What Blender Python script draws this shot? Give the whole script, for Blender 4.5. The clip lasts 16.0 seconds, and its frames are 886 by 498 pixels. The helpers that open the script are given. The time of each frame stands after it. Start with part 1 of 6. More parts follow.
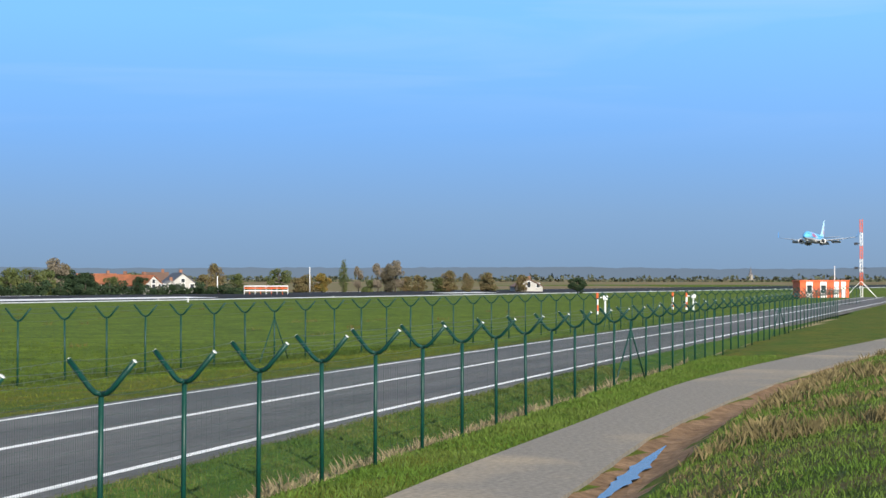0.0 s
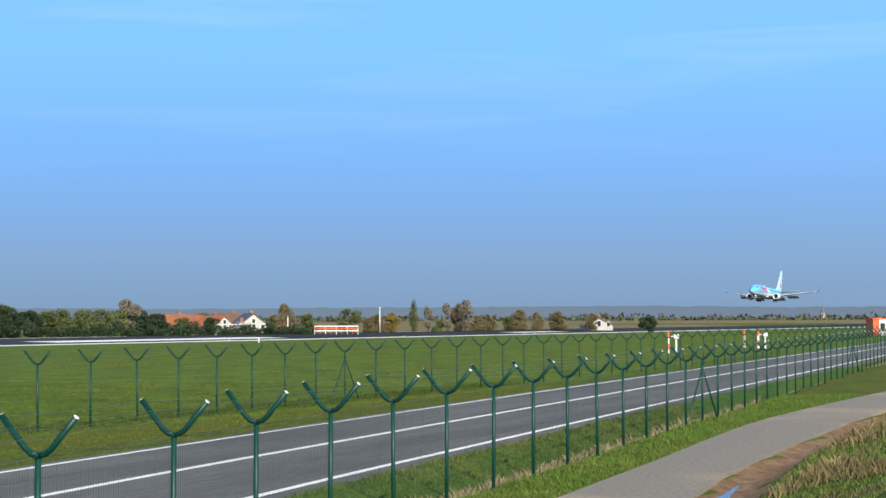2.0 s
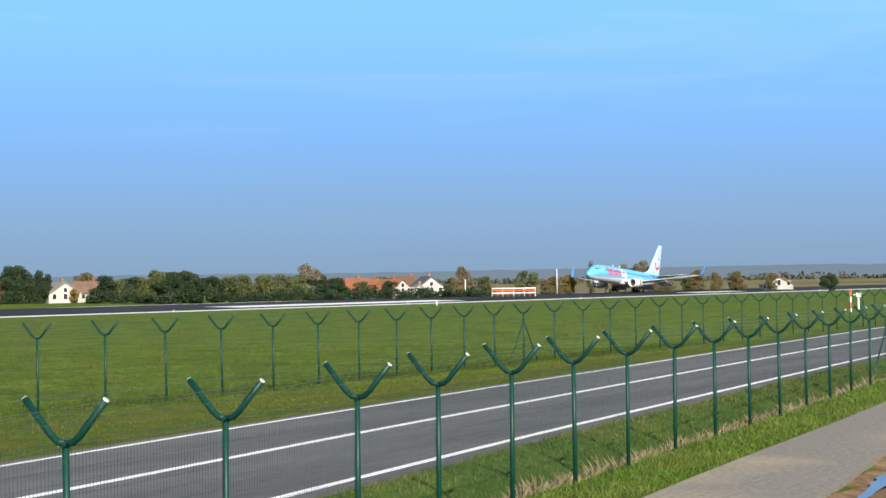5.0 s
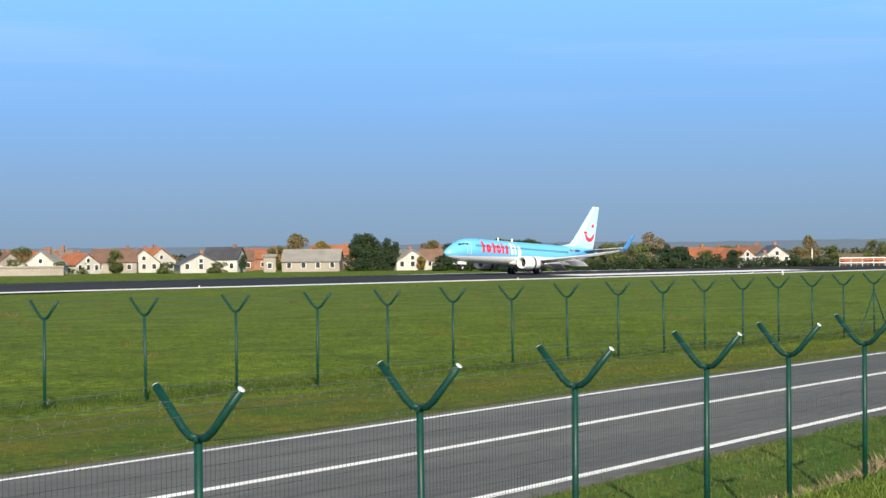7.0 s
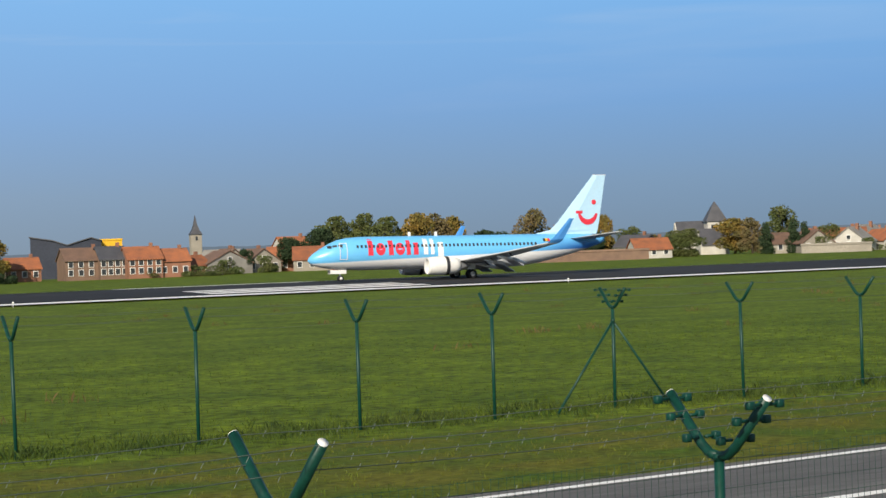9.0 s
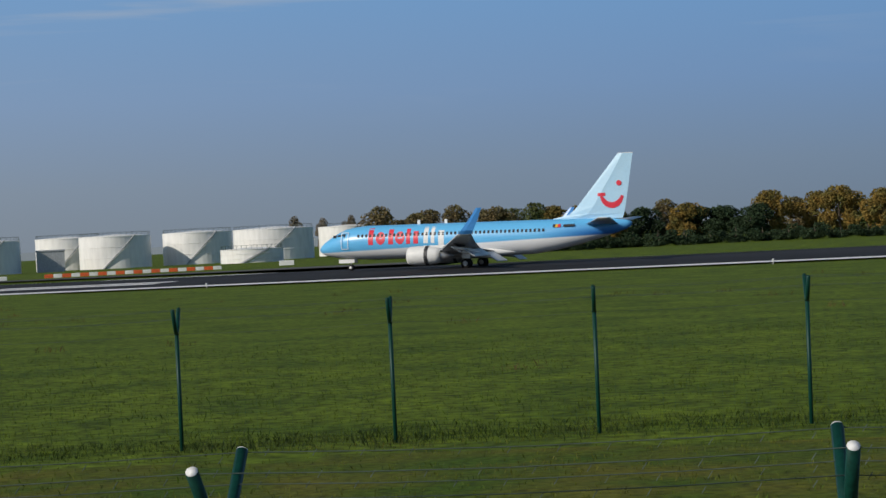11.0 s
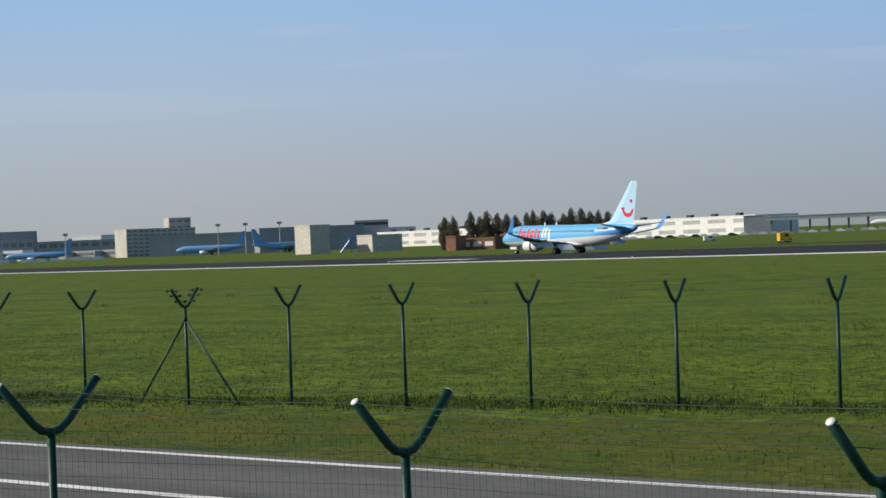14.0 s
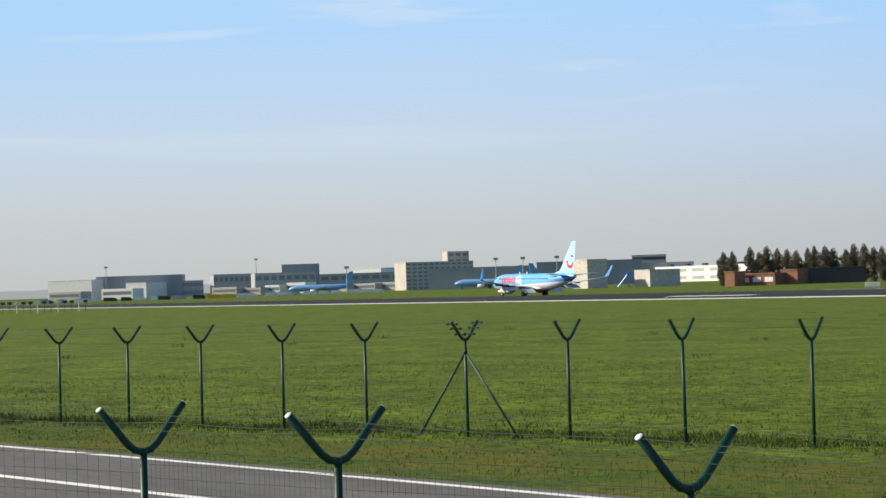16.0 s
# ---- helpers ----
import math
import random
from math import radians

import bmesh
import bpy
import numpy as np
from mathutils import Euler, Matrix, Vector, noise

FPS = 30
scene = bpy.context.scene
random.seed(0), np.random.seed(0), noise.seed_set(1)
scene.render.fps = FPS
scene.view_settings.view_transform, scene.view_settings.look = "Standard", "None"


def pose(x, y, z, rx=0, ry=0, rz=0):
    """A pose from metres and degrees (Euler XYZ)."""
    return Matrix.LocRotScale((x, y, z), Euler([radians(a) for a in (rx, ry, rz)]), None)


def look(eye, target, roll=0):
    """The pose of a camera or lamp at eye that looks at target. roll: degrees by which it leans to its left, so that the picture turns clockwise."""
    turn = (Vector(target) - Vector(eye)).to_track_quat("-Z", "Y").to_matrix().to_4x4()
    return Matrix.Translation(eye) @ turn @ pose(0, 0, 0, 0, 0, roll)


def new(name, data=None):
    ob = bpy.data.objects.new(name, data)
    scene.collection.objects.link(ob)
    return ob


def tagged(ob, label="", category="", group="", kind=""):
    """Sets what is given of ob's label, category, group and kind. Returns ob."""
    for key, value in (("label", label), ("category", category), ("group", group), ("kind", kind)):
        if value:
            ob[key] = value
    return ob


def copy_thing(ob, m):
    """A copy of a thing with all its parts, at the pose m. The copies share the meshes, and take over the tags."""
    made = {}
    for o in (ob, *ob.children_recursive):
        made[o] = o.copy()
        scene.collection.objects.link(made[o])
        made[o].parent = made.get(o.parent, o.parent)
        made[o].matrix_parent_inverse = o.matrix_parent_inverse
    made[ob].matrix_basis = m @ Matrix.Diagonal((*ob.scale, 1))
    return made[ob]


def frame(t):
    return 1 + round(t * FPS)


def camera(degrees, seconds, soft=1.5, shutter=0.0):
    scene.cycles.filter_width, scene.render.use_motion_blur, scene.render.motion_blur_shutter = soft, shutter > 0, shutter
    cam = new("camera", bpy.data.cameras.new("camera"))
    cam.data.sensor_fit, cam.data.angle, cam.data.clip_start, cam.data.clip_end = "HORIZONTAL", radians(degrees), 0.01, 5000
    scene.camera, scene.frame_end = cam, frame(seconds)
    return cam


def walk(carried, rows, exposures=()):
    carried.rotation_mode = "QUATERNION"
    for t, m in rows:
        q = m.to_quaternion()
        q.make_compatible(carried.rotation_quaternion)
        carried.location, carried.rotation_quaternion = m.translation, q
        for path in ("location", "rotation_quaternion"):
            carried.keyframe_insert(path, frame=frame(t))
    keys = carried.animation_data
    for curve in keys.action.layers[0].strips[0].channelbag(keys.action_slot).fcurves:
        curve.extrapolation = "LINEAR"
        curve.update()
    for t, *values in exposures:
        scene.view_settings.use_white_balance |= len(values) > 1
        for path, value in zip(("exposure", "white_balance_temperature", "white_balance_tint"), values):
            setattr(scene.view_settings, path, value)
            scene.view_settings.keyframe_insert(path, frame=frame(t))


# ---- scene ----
# Camera: held at eye height on the mound, swung from the approach end to the airport.
EYE = 3.5            # eye above the runway's level
SWING = 0.39         # the camera turns about the holder's body
cam = camera(25.70, 16.0, soft=1.5)


def held(yaw, pitch, roll):
    """Camera pose from the bearing (degrees clockwise from +y), tilt and lean."""
    a = radians(yaw)
    eye = (SWING * math.sin(a), SWING * math.cos(a), EYE)
    return Matrix.Translation(eye) @ Euler((radians(90 + pitch), 0, -a)).to_matrix().to_4x4() @ pose(0, 0, 0, 0, 0, roll)


PAN = [(0.0, 70.02, 0.86, -0.01), (0.5, 70.02, 1.38, -0.12), (1.0, 69.43, 1.58, -0.19), (1.5, 68.79, 1.74, -0.18), (2.0, 67.97, 2.03, -0.26), (2.5, 67.08, 2.05, -0.56), (3.0, 67.05, 1.45, -0.55), (3.2, 65.95, 1.94, -0.88), (5.3, 61.56, 0.62, -0.74), (5.5, 60.47, 0.40, -0.59), (6.0, 58.28, 0.03, -0.22), (6.5, 55.78, -0.18, -0.68), (7.0, 52.65, 0.17, -0.68), (7.5, 48.36, 0.35, -1.18), (8.0, 43.36, 0.12, -1.38), (8.5, 35.76, -0.07, -1.96), (9.0, 29.16, 0.04, -2.07), (11.5, -19.73, -0.13, -2.78), (12.0, -26.59, 0.02, -2.50), (12.5, -32.46, 0.18, -2.21), (13.0, -37.32, 0.05, -2.44), (13.5, -42.42, 0.28, -2.20), (14.0, -46.42, -0.28, -2.32), (14.5, -48.70, -0.32, -2.15), (15.0, -50.64, 0.23, -2.13), (15.5, -53.00, 0.62, -2.13), (16.0, -54.54, 1.03, -1.87)]
# the clip's camera stops down as it swings past the sunlit side
EXPOSED = [(0.0, 0.54, 6500, 10), (3.0, 0.57, 6600, 10), (5.5, 0.66, 6900, 10), (7.0, 0.60, 7050, 10), (8.0, 0.44, 7100, 10), (9.0, 0.20, 7150, 10), (10.0, -0.2, 6800, 10), (11.5, -0.58, 6500, 10), (12.5, -0.52, 6550, 10), (13.5, -0.24, 6750, 10), (14.5, 0.18, 7000, 10), (16.0, 0.42, 7300, 10)]
walk(cam, [(t, held(y, p, r)) for t, y, p, r in PAN], EXPOSED)

# World: hazy autumn sky, sun low to the south-west.
SUN_AZ, SUN_EL = 226.0, 30.0
world = bpy.data.worlds.new("sky")
scene.world = world
world.use_nodes = True
wt = world.node_tree
wt.nodes.clear()


def wnode(kind, **inputs):
    n = wt.nodes.new(kind)
    for k, v in inputs.items():
        n.inputs[k.replace("_", " ")].default_value = v
    return n


sky = wt.nodes.new("ShaderNodeTexSky")
sky.sky_type, sky.sun_disc = "NISHITA", False
sky.sun_elevation, sky.sun_rotation = radians(SUN_EL), radians(SUN_AZ)
sky_dim = wt.nodes.new("ShaderNodeVectorMath")
sky_dim.operation = "SCALE"
sky_dim.inputs["Scale"].default_value = 0.08
wt.links.new(sky.outputs[0], sky_dim.inputs[0])
wco = wt.nodes.new("ShaderNodeTexCoord")
wsep = wt.nodes.new("ShaderNodeSeparateXYZ")
wt.links.new(wco.outputs["Generated"], wsep.inputs[0])


def wramp(source, stops):
    r = wt.nodes.new("ShaderNodeValToRGB")
    e = r.color_ramp.elements
    while len(e) < len(stops):
        e.new(0.5)
    for el, (p, c) in zip(e, stops):
        el.position, el.color = p, (*c, 1)
    wt.links.new(source, r.inputs[0])
    return r


wup = wt.nodes.new("ShaderNodeMath")
wup.operation = "MULTIPLY_ADD"
wup.inputs[1].default_value, wup.inputs[2].default_value = 3.0, 0.1
wt.links.new(wsep.outputs[2], wup.inputs[0])
# haze away from the sun, and the pale haze beneath it
away = wramp(wup.outputs[0], [(0.0, (0.156, 0.240, 0.355)), (0.1, (0.156, 0.240, 0.355)), (0.2, (0.166, 0.285, 0.465)), (0.33, (0.150, 0.335, 0.66)), (0.5, (0.165, 0.41, 0.80))])
toward = wramp(wup.outputs[0], [(0.0, (0.385, 0.42, 0.455)), (0.1, (0.385, 0.42, 0.455)), (0.2, (0.405, 0.465, 0.53)), (0.33, (0.395, 0.515, 0.685)), (0.5, (0.30, 0.505, 0.80))])
wdot = wt.nodes.new("ShaderNodeVectorMath")
wdot.operation = "DOT_PRODUCT"
wdot.inputs[1].default_value = (math.sin(radians(SUN_AZ + 12)), math.cos(radians(SUN_AZ + 12)), 0)
wt.links.new(wco.outputs["Generated"], wdot.inputs[0])
wside = wt.nodes.new("ShaderNodeMapRange")
wside.inputs[1].default_value, wside.inputs[2].default_value = -0.95, 0.38
wt.links.new(wdot.outputs["Value"], wside.inputs[0])
haze = wt.nodes.new("ShaderNodeMix")
haze.data_type = "RGBA"
wt.links.new(wside.outputs[0], haze.inputs["Factor"])
wt.links.new(away.outputs[0], haze.inputs["A"])
wt.links.new(toward.outputs[0], haze.inputs["B"])
# thin streaks of cirrus
wmap = wt.nodes.new("ShaderNodeMapping")
wmap.inputs["Scale"].default_value = (2.2, 2.2, 26.0)
wmap.inputs["Rotation"].default_value = (0.06, 0.05, 0.0)
wt.links.new(wco.outputs["Generated"], wmap.inputs[0])
wns = wt.nodes.new("ShaderNodeTexNoise")
wns.inputs["Scale"].default_value, wns.inputs["Detail"].default_value = 1.6, 5.0
wns.inputs["Distortion"].default_value = 0.6
wt.links.new(wmap.outputs[0], wns.inputs["Vector"])
wcl = wramp(wns.outputs[0], [(0.56, (0, 0, 0)), (0.78, (1, 1, 1))])
whi = wramp(wup.outputs[0], [(0.28, (0, 0, 0)), (0.5, (0.34, 0.34, 0.34))])
wmul = wt.nodes.new("ShaderNodeMath")
wmul.operation = "MULTIPLY"
wt.links.new(wcl.outputs[0], wmul.inputs[0])
wt.links.new(whi.outputs[0], wmul.inputs[1])
cirrus = wt.nodes.new("ShaderNodeMix")
cirrus.data_type = "RGBA"
cirrus.inputs["B"].default_value = (0.56, 0.62, 0.70, 1)
wmore = wt.nodes.new("ShaderNodeMapRange")
wmore.inputs[3].default_value, wmore.inputs[4].default_value = 0.5, 3.8
wt.links.new(wside.outputs[0], wmore.inputs[0])
wm2 = wt.nodes.new("ShaderNodeMath")
wm2.operation, wm2.use_clamp = "MULTIPLY", True
wt.links.new(wmul.outputs[0], wm2.inputs[0])
wt.links.new(wmore.outputs[0], wm2.inputs[1])
wt.links.new(wm2.outputs[0], cirrus.inputs["Factor"])
wt.links.new(haze.outputs["Result"], cirrus.inputs["A"])
low = wramp(wsep.outputs[2], [(0.22, (1, 1, 1)), (0.5, (0, 0, 0))])
blend = wt.nodes.new("ShaderNodeMix")
blend.data_type = "RGBA"
wt.links.new(low.outputs[0], blend.inputs["Factor"])
wt.links.new(sky_dim.outputs[0], blend.inputs["A"])
wt.links.new(cirrus.outputs["Result"], blend.inputs["B"])
wbg = wt.nodes.new("ShaderNodeBackground")
wt.links.new(blend.outputs["Result"], wbg.inputs[0])
wout = wt.nodes.new("ShaderNodeOutputWorld")
wt.links.new(wbg.outputs[0], wout.inputs[0])

lamp = bpy.data.lights.new("sun", "SUN")
lamp.energy, lamp.angle, lamp.color = 4.6, radians(0.6), (1.0, 0.94, 0.84)
sun = new("sun", lamp)
sun.matrix_basis = look((100 * math.sin(radians(SUN_AZ)) * math.cos(radians(SUN_EL)), 100 * math.cos(radians(SUN_AZ)) * math.cos(radians(SUN_EL)), 100 * math.sin(radians(SUN_EL))), (0, 0, 0))


# Materials
def material(name, colour, rough=0.7, metal=0.0, other=None, scale=1.0, fine=None, bump=0.0, stretch=(1, 1, 1), vary=0.0, spread=(0.35, 0.65), coords="Object", spec=0.5, grain_by=0.27):
    """Principled surface: two colours mixed by coarse noise, a finer grain over it, optional relief and variation by object."""
    m = bpy.data.materials.new(name)
    m.use_nodes = True
    nt = m.node_tree
    bsdf = nt.nodes["Principled BSDF"]
    bsdf.inputs["Roughness"].default_value, bsdf.inputs["Metallic"].default_value = rough, metal
    bsdf.inputs["Specular IOR Level"].default_value = spec
    bsdf.inputs["Base Color"].default_value = (*colour, 1)
    co = nt.nodes.new("ShaderNodeTexCoord")
    mp = nt.nodes.new("ShaderNodeMapping")
    mp.inputs["Scale"].default_value = stretch
    nt.links.new(co.outputs[coords], mp.inputs[0])
    other = other or tuple(c * 0.78 for c in colour)
    ns = nt.nodes.new("ShaderNodeTexNoise")
    ns.inputs["Scale"].default_value, ns.inputs["Detail"].default_value = scale, 4.0
    nt.links.new(mp.outputs[0], ns.inputs["Vector"])
    rg = nt.nodes.new("ShaderNodeMapRange")
    rg.inputs[1].default_value, rg.inputs[2].default_value = spread
    nt.links.new(ns.outputs[0], rg.inputs[0])
    mx = nt.nodes.new("ShaderNodeMix")
    mx.data_type = "RGBA"
    mx.inputs["A"].default_value, mx.inputs["B"].default_value = (*colour, 1), (*other, 1)
    nt.links.new(rg.outputs[0], mx.inputs["Factor"])
    last = mx.outputs["Result"]
    n2 = nt.nodes.new("ShaderNodeTexNoise")
    n2.inputs["Scale"].default_value, n2.inputs["Detail"].default_value = fine or scale * 9, 3.0
    nt.links.new(mp.outputs[0], n2.inputs["Vector"])
    gain = nt.nodes.new("ShaderNodeMapRange")
    gain.inputs[1].default_value, gain.inputs[2].default_value, gain.inputs[3].default_value, gain.inputs[4].default_value = 0.25, 0.75, 1 - grain_by, 1 + grain_by
    nt.links.new(n2.outputs[0], gain.inputs[0])
    grain = nt.nodes.new("ShaderNodeVectorMath")
    grain.operation = "SCALE"
    nt.links.new(last, grain.inputs[0])
    nt.links.new(gain.outputs[0], grain.inputs["Scale"])
    last = grain.outputs[0]
    if vary:
        info = nt.nodes.new("ShaderNodeObjectInfo")
        vr = nt.nodes.new("ShaderNodeMapRange")
        vr.inputs[3].default_value, vr.inputs[4].default_value = 1 - vary, 1 + vary
        nt.links.new(info.outputs["Random"], vr.inputs[0])
        vs = nt.nodes.new("ShaderNodeVectorMath")
        vs.operation = "SCALE"
        nt.links.new(last, vs.inputs[0])
        nt.links.new(vr.outputs[0], vs.inputs["Scale"])
        last = vs.outputs[0]
    nt.links.new(last, bsdf.inputs["Base Color"])
    if bump:
        bp = nt.nodes.new("ShaderNodeBump")
        bp.inputs["Strength"].default_value, bp.inputs["Distance"].default_value = min(1.0, bump), 0.05
        nt.links.new(n2.outputs[0], bp.inputs["Height"])
        nt.links.new(bp.outputs[0], bsdf.inputs["Normal"])
    return m


def leafy(name, colour, other):
    """Foliage: varied leaf by leaf."""
    m = material(name, colour, 0.75, 0, other, 0.35, 2.0, spec=0.2)
    nt = m.node_tree
    bsdf = nt.nodes["Principled BSDF"]
    geo = nt.nodes.new("ShaderNodeNewGeometry")
    vr = nt.nodes.new("ShaderNodeMapRange")
    vr.inputs[3].default_value, vr.inputs[4].default_value = 0.7, 1.3
    nt.links.new(geo.outputs["Random Per Island"], vr.inputs[0])
    vs = nt.nodes.new("ShaderNodeVectorMath")
    vs.operation = "SCALE"
    nt.links.new(bsdf.inputs["Base Color"].links[0].from_socket, vs.inputs[0])
    nt.links.new(vr.outputs[0], vs.inputs["Scale"])
    nt.links.new(vs.outputs[0], bsdf.inputs["Base Color"])
    return m


M = {}
M["grass"] = material("grass", (0.106, 0.148, 0.010), 0.9, 0, (0.050, 0.082, 0.006), 0.32, 3.4, 0.55, stretch=(0.9, 1.0, 1.0), spread=(0.32, 0.70), coords="Object", spec=0.1, grain_by=0.75)
M["verge"] = material("verge_grass", (0.050, 0.088, 0.007), 0.9, 0, (0.100, 0.100, 0.012), 0.5, 6.0, 0.8, spec=0.1, grain_by=0.5)
M["bank"] = material("ditch_bank_grass", (0.045, 0.095, 0.014), 0.9, 0, (0.07, 0.115, 0.018), 0.7, 6.0, 0.8, spec=0.1)
M["slope"] = material("mound_grass", (0.036, 0.056, 0.010), 0.95, 0, (0.088, 0.070, 0.032), 0.55, 5.0, 1.0, spec=0.1)
M["dry"] = material("dry_grass", (0.33, 0.27, 0.14), 0.9, 0, (0.20, 0.16, 0.09), 1.5, 9.0, 0.8, spec=0.1)
M["dirt"] = material("bare_earth", (0.25, 0.165, 0.10), 0.95, 0, (0.15, 0.095, 0.055), 2.2, 7.0, 1.0, spec=0.1)
M["field"] = material("ploughed_field", (0.19, 0.14, 0.085), 0.95, 0, (0.13, 0.13, 0.05), 0.006, 0.09, spec=0.1)
M["asphalt"] = material("road_asphalt", (0.088, 0.086, 0.085), 0.85, 0, (0.125, 0.122, 0.118), 0.6, 14.0, 0.4, stretch=(0.12, 1.0, 1.0), spec=0.3)
M["path"] = material("cycle_path_asphalt", (0.20, 0.182, 0.155), 0.9, 0, (0.32, 0.265, 0.19), 0.22, 9.0, 0.4, spread=(0.5, 0.72), spec=0.3)
M["runway"] = material("runway_asphalt", (0.018, 0.018, 0.020), 0.9, 0, (0.032, 0.032, 0.034), 0.05, 1.4, 0.0, stretch=(0.2, 1, 1), spec=0.15)
M["apron"] = material("apron_asphalt", (0.075, 0.073, 0.072), 0.9, 0, (0.10, 0.10, 0.095), 0.03, 0.8, spec=0.2)
M["paint"] = material("road_paint", (0.84, 0.84, 0.82), 0.6, 0, (0.74, 0.73, 0.70), 1.6, 12.0, grain_by=0.12)
M["green"] = material("green_coated_steel", (0.003, 0.048, 0.034), 0.45, 0, (0.002, 0.034, 0.025), 3.0, 30.0, spec=0.3)
M["cap"] = material("white_plastic_cap", (0.82, 0.82, 0.80), 0.5)
M["wire"] = material("green_wire", (0.012, 0.07, 0.045), 0.45, 0.3)
M["steel"] = material("galvanised_barbed_wire", (0.075, 0.10, 0.085), 0.5, 0.0, spec=0.3)
M["water"] = material("puddle_water", (0.10, 0.075, 0.05), 0.12, 0, (0.06, 0.05, 0.04), 1.5, spec=0.5)
M["bark"] = material("bark", (0.11, 0.085, 0.06), 0.9, 0, (0.07, 0.055, 0.04), 1.0, 8.0, 0.6)
M["leaf_green"] = leafy("green_leaves", (0.068, 0.095, 0.030), (0.10, 0.11, 0.036))
M["leaf_dark"] = leafy("dark_needles", (0.024, 0.046, 0.020), (0.034, 0.056, 0.025))
M["leaf_brown"] = leafy("autumn_brown_leaves", (0.165, 0.115, 0.055), (0.13, 0.12, 0.05))
M["leaf_gold"] = leafy("autumn_gold_leaves", (0.24, 0.145, 0.032), (0.13, 0.12, 0.034))
M["leaf_dusk"] = leafy("dull_brown_leaves", (0.105, 0.095, 0.062), (0.13, 0.112, 0.072))
M["twig"] = leafy("bare_twigs", (0.20, 0.165, 0.125), (0.16, 0.14, 0.095))
M["white_wall"] = material("white_render", (0.50, 0.48, 0.44), 0.8, 0, (0.39, 0.375, 0.34), 0.4, 5.0, vary=0.08)
M["pale_wall"] = material("pale_concrete", (0.31, 0.28, 0.235), 0.85, 0, (0.25, 0.225, 0.19), 0.3, 4.0, vary=0.1)
M["brick"] = material("red_brick", (0.27, 0.125, 0.075), 0.85, 0, (0.20, 0.095, 0.06), 0.6, 8.0, vary=0.15)
M["brown_brick"] = material("brown_brick", (0.20, 0.125, 0.085), 0.85, 0, (0.15, 0.095, 0.07), 0.6, 8.0, vary=0.15)
M["roof_red"] = material("red_roof_tiles", (0.34, 0.115, 0.048), 0.8, 0, (0.22, 0.085, 0.045), 0.5, 8.0, vary=0.18)
M["roof_brown"] = material("brown_roof_tiles", (0.17, 0.10, 0.07), 0.8, 0, (0.12, 0.075, 0.055), 0.5, 8.0, vary=0.18)
M["roof_dark"] = material("dark_slate", (0.05, 0.053, 0.062), 0.6, 0, (0.075, 0.075, 0.085), 0.5, 8.0, vary=0.15)
M["roof_grey"] = material("grey_fibre_cement", (0.25, 0.24, 0.22), 0.85, 0, (0.19, 0.18, 0.165), 0.4, 6.0)
M["glass_dark"] = material("dark_window_glass", (0.025, 0.03, 0.036), 0.12, 0, (0.05, 0.055, 0.06), 2.0)
M["concrete"] = material("light_concrete", (0.52, 0.49, 0.44), 0.8, 0, (0.44, 0.42, 0.38), 0.1, 1.0)
M["hall_blue"] = material("dark_hall_cladding", (0.016, 0.022, 0.040), 0.5, 0, (0.025, 0.032, 0.052), 0.2, 2.0)
# glass lightened to grey: the haze over the airport is put into its colour
M["far_glass"] = material("hazed_window_glass", (0.17, 0.185, 0.205), 0.3, 0, (0.22, 0.23, 0.25), 0.2)
M["orange"] = material("signal_orange_paint", (0.72, 0.12, 0.025), 0.55, 0, (0.60, 0.10, 0.025), 0.8, 6.0)
M["white"] = material("white_paint", (0.80, 0.80, 0.78), 0.5, 0, (0.70, 0.70, 0.68), 0.6, 6.0, grain_by=0.04)
M["yellow"] = material("yellow_paint", (0.72, 0.42, 0.02), 0.4, 0, (0.66, 0.37, 0.02), 0.8)
M["tank"] = material("white_tank_paint", (0.86, 0.85, 0.82), 0.45, 0, (0.80, 0.78, 0.74), 0.08, 0.9, stretch=(1, 1, 0.25), grain_by=0.10)
# both claddings are lightened, with the distance haze mixed into their colours
M["grey_metal"] = material("hazed_grey_cladding", (0.42, 0.43, 0.44), 0.5, 0.0, (0.34, 0.36, 0.38), 0.2, 3.0)
M["blue_clad"] = material("hazed_blue_cladding", (0.24, 0.27, 0.31), 0.5, 0.0, (0.29, 0.31, 0.345), 0.1, 2.0)
M["rubber"] = material("black_rubber", (0.014, 0.014, 0.015), 0.8)
M["chrome"] = material("bare_aluminium", (0.65, 0.66, 0.68), 0.3, 0.7, grain_by=0.04)
M["dark"] = material("dark_grey_paint", (0.03, 0.032, 0.036), 0.5)
M["wing"] = material("wing_grey_paint", (0.58, 0.61, 0.64), 0.4, 0, (0.50, 0.53, 0.56), 0.5, 4.0, grain_by=0.04)
M["winglet"] = material("mid_blue_paint", (0.06, 0.27, 0.66), 0.35, 0, (0.05, 0.24, 0.6), 0.6, grain_by=0.04)
M["fin"] = material("pale_blue_paint", (0.46, 0.69, 0.86), 0.35, 0, (0.42, 0.66, 0.84), 0.4, grain_by=0.04)
# parked jets' blue, paled by haze painted into the colour
M["jet_blue"] = material("pale_blue_paint", (0.15, 0.36, 0.66), 0.4, 0, (0.13, 0.33, 0.6), 0.6, grain_by=0.04)
M["red"] = material("red_paint", (0.72, 0.035, 0.06), 0.4, 0, (0.66, 0.03, 0.06), 0.8, grain_by=0.04)
M["blade_green"] = leafy("grass_blades", (0.062, 0.115, 0.014), (0.085, 0.125, 0.022))
